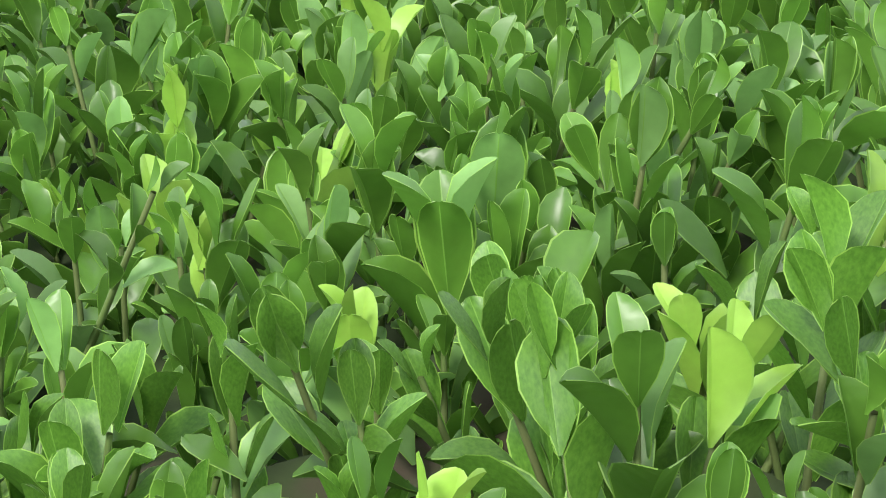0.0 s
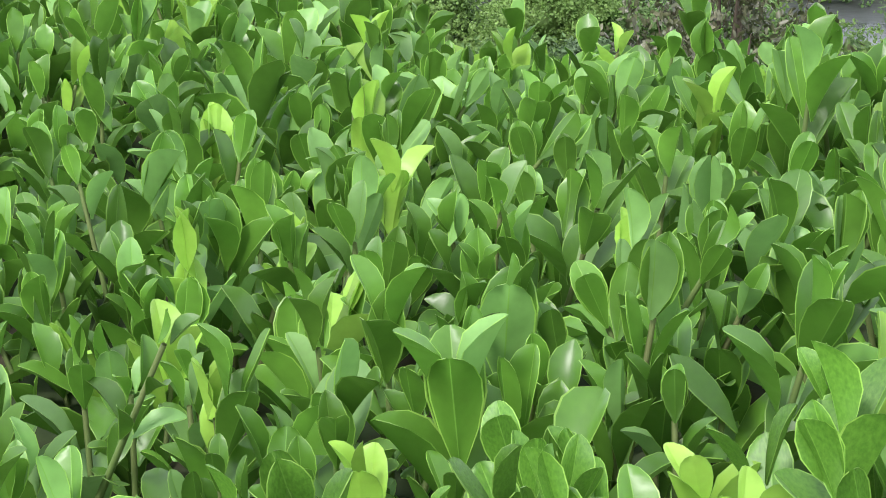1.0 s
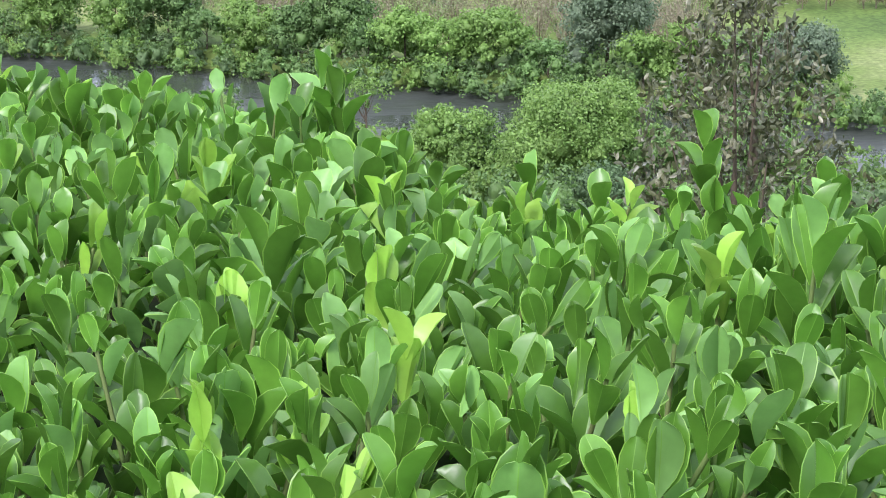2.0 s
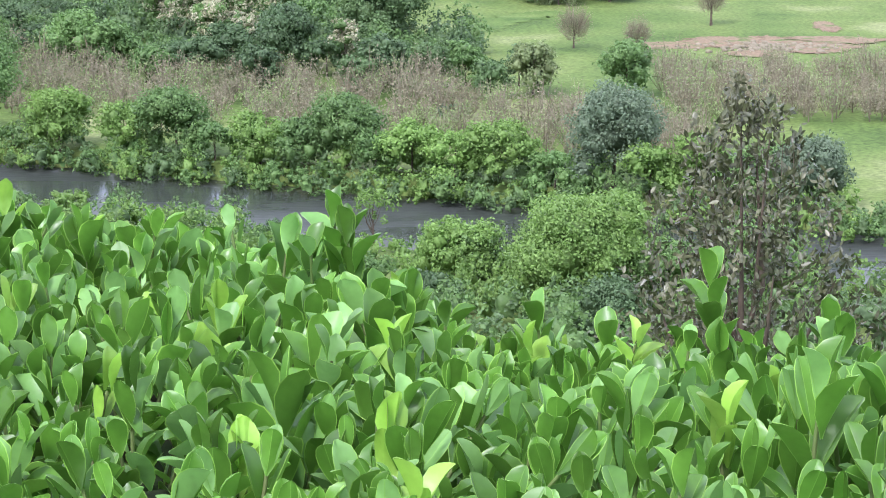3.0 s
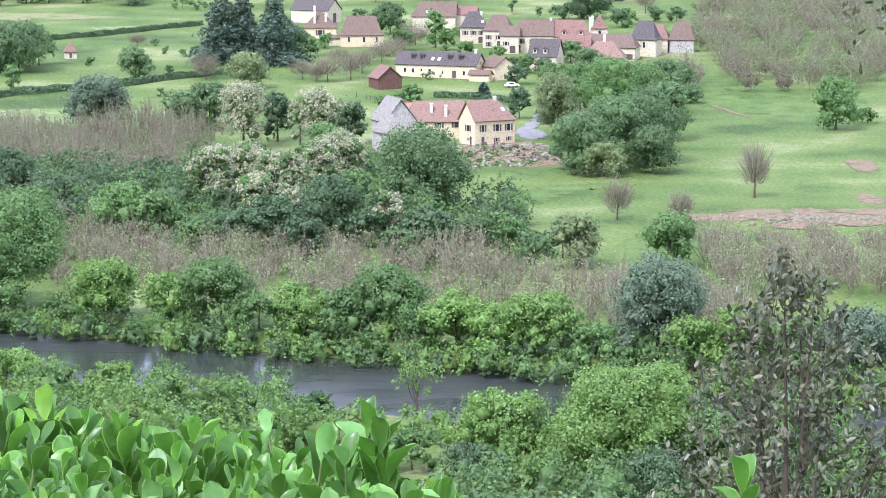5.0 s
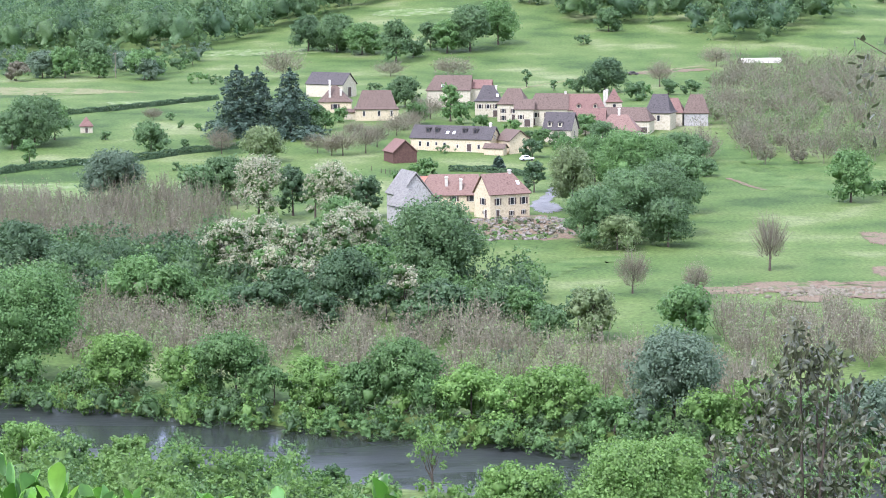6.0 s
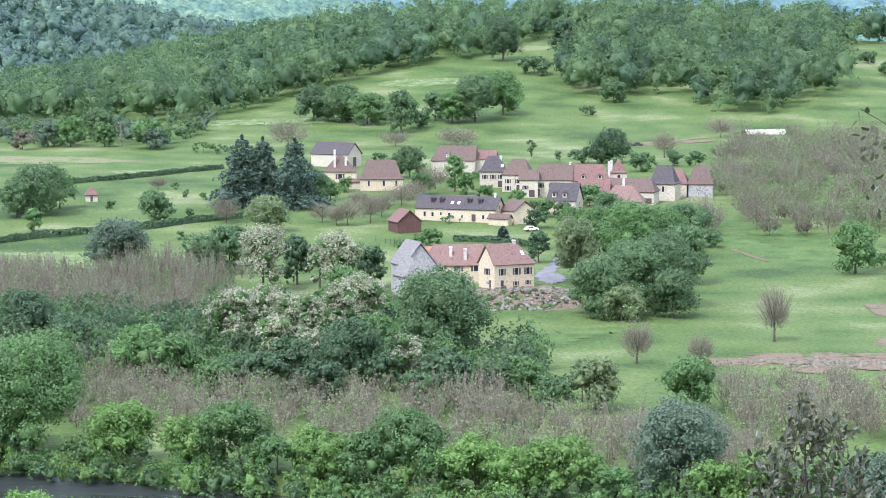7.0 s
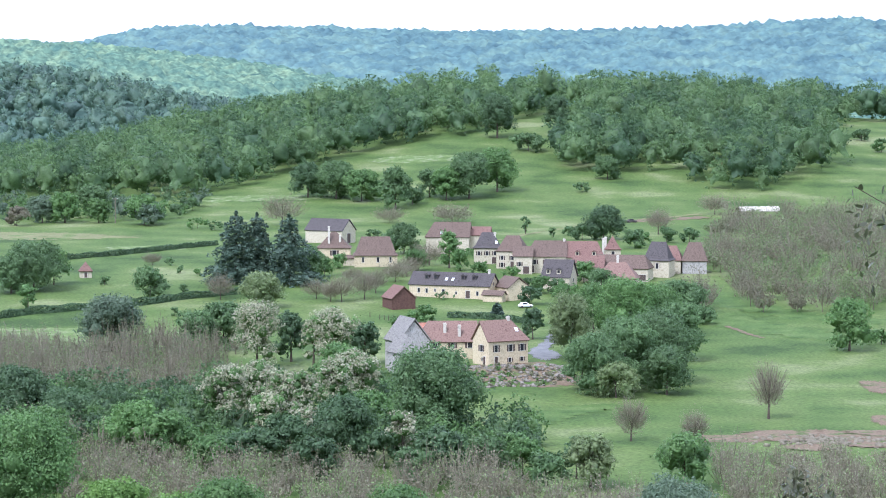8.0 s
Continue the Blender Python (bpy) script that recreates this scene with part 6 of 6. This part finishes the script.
def evergreen_oak(x, y, top, crown, label, seed, shoots, extra=(), girth=0.11, leaf=0.095):
    """A small dark oak whose leafy shoots can be told apart: crown holds (centre x, centre y, lowest z, half width)."""
    rng = np.random.default_rng(seed)
    g = float(ground(x, y))
    tree = thing("evergreen_oak", None, label, "tree", at=pose(x, y, g))
    cx, cy, low, half = crown
    tips = []
    while len(tips) < shoots:
        q = rng.random() ** 0.7
        z = top - (top - low) * q
        reach = half * min(1.0, 0.10 + 1.05 * q ** 0.75) * math.sqrt(rng.random())
        a = rng.uniform(0, 6.28)
        tips.append((cx + reach * math.cos(a), cy + 0.8 * reach * math.sin(a), z))
    tips = np.array(tips + list(extra)) - (x, y, g)
    P, A = [], []
    V, F = [], []
    for tip in tips:
        outward = np.array([tip[0] * 0.25, tip[1] * 0.25, 1.0]) + rng.normal(size=3) * 0.3
        outward /= np.linalg.norm(outward)
        length = rng.uniform(0.35, 0.7)
        root = tip - outward * length
        side = np.cross(outward, ball(rng, 1)[0]) * 0.006
        k = len(V)
        V += [root - side, root + side, tip + side * 0.3, tip - side * 0.3]
        F.append((k, k + 1, k + 2, k + 3))
        n = int(rng.integers(20, 34))
        t = rng.random(n) ** 0.8
        P.append(root + outward * (t * length)[:, None] + rng.normal(size=(n, 3)) * 0.045)
        A.append(outward * 0.9 + rng.normal(size=(n, 3)) * 0.75)
    P, A = np.concatenate(P), np.concatenate(A)
    A /= np.linalg.norm(A, axis=1, keepdims=True)
    S = np.cross(A, ball(rng, len(A)))
    S /= np.linalg.norm(S, axis=1, keepdims=True) + 1e-9
    N = np.cross(A, S)
    L = leaf * rng.uniform(0.75, 1.25, (len(A), 1))
    W = L * 0.42
    LV = np.stack([P, P + A * L * 0.3 + S * W * 0.5, P + A * L * 0.7 + S * W * 0.42, P + A * L + N * L * 0.1, P + A * L * 0.7 - S * W * 0.42, P + A * L * 0.3 - S * W * 0.5], 1).reshape(-1, 3)
    i = np.arange(len(P))[:, None] * 6
    LF = np.concatenate([i + [0, 1, 2, 3], i + [0, 3, 4, 5]])
    tagged(child("foliage", mesh_np("foliage", LV, LF, [OAK_LEAF]), tree, "leathery grey-brown oak leaves"), kind="stuff")
    tagged(child("twig_haze", mesh_np("twig_haze", V, F, [BARK]), tree), kind="stuff")
    limbs = tips[rng.permutation(len(tips))[:26]] - (0, 0, 0.4)
    child("trunk", trunk_mesh(rng, (low - g) + 0.5 * (top - low), girth, [*limbs, *(np.array(e) - (x, y, g) for e in extra)], BARK, 0.01), tree)
    return tree


evergreen_oak(3.9, 27.0, 63.95, (3.95, 27.0, 59.2, 2.1), "dark evergreen oak with leathery grey-brown leaves on the slope", 61, 430)
evergreen_oak(4.9, 14.0, 68.6, (4.6, 14.0, 65.5, 1.35), "dark evergreen oak at the terrace edge reaching a twig outwards", 62, 110, ((2.30, 14.0, 67.50), (2.48, 14.0, 67.42), (2.55, 14.05, 67.52)), 0.06, 0.06)


# ---- the stony bank below the farmhouse ----
def rubble(name, seed, n, region, size, mat, label, category):
    """Angular stones lying on the ground, too many to count, one mesh."""
    rng = np.random.default_rng(seed)
    Vs, Fs = [], []
    for k in range(n):
        x, y = region(rng)
        s = size * rng.uniform(0.4, 1.5)
        q = CUBE_DIRS * rng.uniform(0.65, 1.2, (len(CUBE), 1)) * (s, s, s * 0.75)
        a = rng.uniform(0, 6.28)
        rot = np.array([[math.cos(a), -math.sin(a), 0], [math.sin(a), math.cos(a), 0], [0, 0, 1]])
        Vs.append(q @ rot.T + (x, y, float(ground(x, y)) + 0.15 * s))
        Fs.append(CUBE_FACES + k * len(CUBE))
    return thing(name, mesh_np(name, np.concatenate(Vs), np.concatenate(Fs), [mat]), label, category, kind="stuff")


def on_bank(rng):
    x = rng.uniform(4, 29)
    return x, rng.uniform(547, 562) + max(0, x - 20) * 0.5 - max(0, 14 - x) * 0.3


draped("stony_bank", EARTH, 17.0, 555, 13.5, 9.5, "bare stony bank below the farmhouse", "bank", seed=31, ragged=0.3)
rubble("bank_stones", 32, 420, on_bank, 0.42, ROCK, "pale limestone rubble on the bank", "stones")
woodland("bank_scrub", [on_bank(np.random.default_rng(900 + k)) for k in range(80)], 1.5, [L_MID, L_OLIVE, L_BUD, L_BUD], 33, "scrubby weeds between the stones", 60, 0.2, 0.7, 4)
rubble("brush_piles", 34, 190, lambda r: (r.normal(72, 6), r.normal(466, 3.5)), 0.5, TWIG, "heaps of cut brushwood on bare earth", "brushwood")


# ---- terraces, path, tunnel and posts on the far meadows ----
LUSH = material("lush_grass", [(0.054, 0.096, 0.022), (0.078, 0.128, 0.030), (0.105, 0.152, 0.042)], scale=0.15, rough=0.9, bump=0.8, bump_scale=2, fine=(1.5, 0.3), spec=0.15)
def strip(name, mat, pts, w, label, category, lift=0.06):
    """A band of ground cover along a line, lying on the ground, with an uneven edge."""
    V, F = [], []
    pts = [Vector(p) for p in pts]
    fine = [p.lerp(q, k / 24) for p, q in zip(pts[:-1], pts[1:]) for k in range(24)] + [pts[-1]]
    for k, p in enumerate(fine):
        d = (fine[min(k + 1, len(fine) - 1)] - fine[max(k - 1, 0)]).normalized()
        n = Vector((-d.y, d.x))
        for q in (-1, -0.33, 0.33, 1):
            s = p + n * (q * w / 2 * (1 + 0.22 * math.sin(k * 0.7 + q) + 0.2 * math.sin(k * 2.9 + 4 * q)))
            V.append((s.x, s.y, float(surface(s.x, s.y)) + lift))
    for k in range(len(fine) - 1):
        for j in range(3):
            F.append((4 * k + j, 4 * k + j + 1, 4 * k + j + 5, 4 * k + j + 4))
    return thing(name, mesh_np(name, V, F, [mat], smooth=True), label, category, kind="structure")


strip("grass_terrace", LUSH, [(71.2, 684.0), (81.5, 661.0), (94.1, 645.0), (111.7, 631.0)], 16, "lush dark grass terrace across the meadow", "meadow")
strip("grass_terrace", LUSH, [(76.8, 731.0), (86.1, 699.0), (97.8, 681.0), (118.2, 668.0)], 14, "lush dark grass under the orchard", "meadow")
strip("field_path", EARTH, [(74.8, 661.0), (78.3, 647.0), (81.3, 636.0)], 1.6, "narrow worn path on the meadow", "path", 0.1)
strip("grass_terrace", LUSH, [(16.2, 489.0), (22.3, 503.0), (30.9, 514.0), (36.9, 516.0)], 9, "overgrown grassy terrace edge", "meadow")
strip("farm_track", GRAVEL, [(20.7, 586.0), (26.6, 617.0), (29.0, 639.0)], 3.4, "grey farm track to the house", "track", 0.1)
strip("hill_track", STUBBLE, [(19.5, 900.0), (34.9, 933.0), (55.6, 965.0), (79.0, 986.0), (103.3, 1006.0)], 3.0, "pale grassy track behind the village", "track", 0.08)
strip("ploughed_strip", EARTH, [(74.0, 978.0), (87.9, 986.0), (104.3, 994.0)], 9, "brown tilled strip behind the village", "field", 0.1)


def polytunnel(x, y, L, r, turn):
    """A low plastic growing tunnel on hoops."""
    z = float(ground(x, y))
    tunnel = thing("polytunnel", None, "low white plastic growing tunnel on hoops", "polytunnel", at=pose(x, y, z, 0, 0, turn))
    V, F = [], []
    for i in range(13):
        for k in range(11):
            a = math.pi * k / 10
            V.append((L * (i / 12 - 0.5), r * math.cos(a), 0.75 * r * math.sin(a) * (1 + 0.02 * math.sin(i * 3))))
    for i in range(12):
        for k in range(10):
            F.append((i * 11 + k, i * 11 + k + 1, (i + 1) * 11 + k + 1, (i + 1) * 11 + k))
    child("cover", mesh_np("cover", V, F, [TRIM], smooth=True), tunnel, "milky white plastic cover")
    for i in (0, 4, 8, 12):
        bm = bmesh.new()
        for k in range(10):
            a, b = math.pi * k / 10, math.pi * (k + 1) / 10
            p = [(L * (i / 12 - 0.5) + s, q * math.cos(c), 0.75 * q * math.sin(c)) for s, q, c in ((-0.1, r + 0.06, a), (0.1, r + 0.06, a), (0.1, r + 0.06, b), (-0.1, r + 0.06, b))]
            bm.faces.new([bm.verts.new(v) for v in p])
        part("hoop", bm, R_SLATE, tunnel)
    return tunnel


polytunnel(127.7, 1017.0, 17, 2.6, 12)


def post(x, y, h, mat, name, label):
    z = float(ground(x, y))
    ob = thing(name, None, label, "post", group="posts on the lawn", at=pose(x, y, z))
    part("shaft", box_bm(-0.09, 0.09, -0.09, 0.09, -0.2, h, 0.02), mat, ob)
    part("cap", box_bm(-0.11, 0.11, -0.11, 0.11, h, h + 0.06), mat, ob)
    return ob


first_post = post(-17.0, 674.0, 1.3, BARK, "fence_post", "weathered wooden fence post on the lawn")
for px, py in [(-15.8, 673.0), (-14.6, 672.0), (-13.3, 671.0), (-12.1, 671.0), (-19.8, 679.0)]:
    copy_thing(first_post, pose(px, py, float(ground(px, py))))


def power_pole(x, y, h):
    z = float(ground(x, y))
    pole = thing("power_pole", None, "grey wooden power pole with cross-arm in the field", "pole", at=pose(x, y, z))
    part("shaft", box_bm(-0.14, 0.14, -0.14, 0.14, -0.3, h, 0.04), TWIG, pole)
    arm = part("cross_arm", box_bm(-0.9, 0.9, -0.08, 0.08, h - 0.7, h - 0.5), TWIG, pole)
    for k in (-0.8, 0, 0.8):
        part("insulator", box_bm(k - 0.06, k + 0.06, -0.06, 0.06, h - 0.5, h - 0.25, 0.02), WHITE, arm)


power_pole(-127.3, 975.0, 10)


def parked_car(x, y, turn, paint):
    """A small parked car: rounded body with cabin, windows and wheels."""
    c = thing("parked_car", None, "small pale car parked beside the garden", "car", at=pose(x, y, float(ground(x, y)) + 0.02, 0, 0, turn))
    part("body", box_bm(-2.0, 2.0, -0.82, 0.82, 0.3, 0.9, 0.18), paint, c)
    cabin = part("cabin", poly_bm([(-1.6, -0.75, 0.88), (1.0, -0.75, 0.88), (1.0, 0.75, 0.88), (-1.6, 0.75, 0.88), (-1.2, -0.62, 1.45), (0.4, -0.62, 1.45), (0.4, 0.62, 1.45), (-1.2, 0.62, 1.45)],
                                  [(3, 2, 1, 0), (4, 5, 6, 7), (0, 1, 5, 4), (1, 2, 6, 5), (2, 3, 7, 6), (3, 0, 4, 7)]), paint, c)
    part("side_window", box_bm(-1.1, 0.35, -0.75, -0.70, 0.98, 1.35), PANE, cabin)
    for wx in (-1.25, 1.25):
        for wy in (-0.8, 0.8):
            bm = bmesh.new()
            bmesh.ops.create_cone(bm, cap_ends=True, segments=16, radius1=0.31, radius2=0.31, depth=0.2, matrix=Matrix.Translation((wx, wy, 0.31)) @ Matrix.Rotation(math.pi / 2, 4, "X"))
            part("wheel", bm, R_SLATE, c)


parked_car(23.0, 699.0, 20, WHITE)
parked_car(73.2, 973.0, 20, R_SLATE)
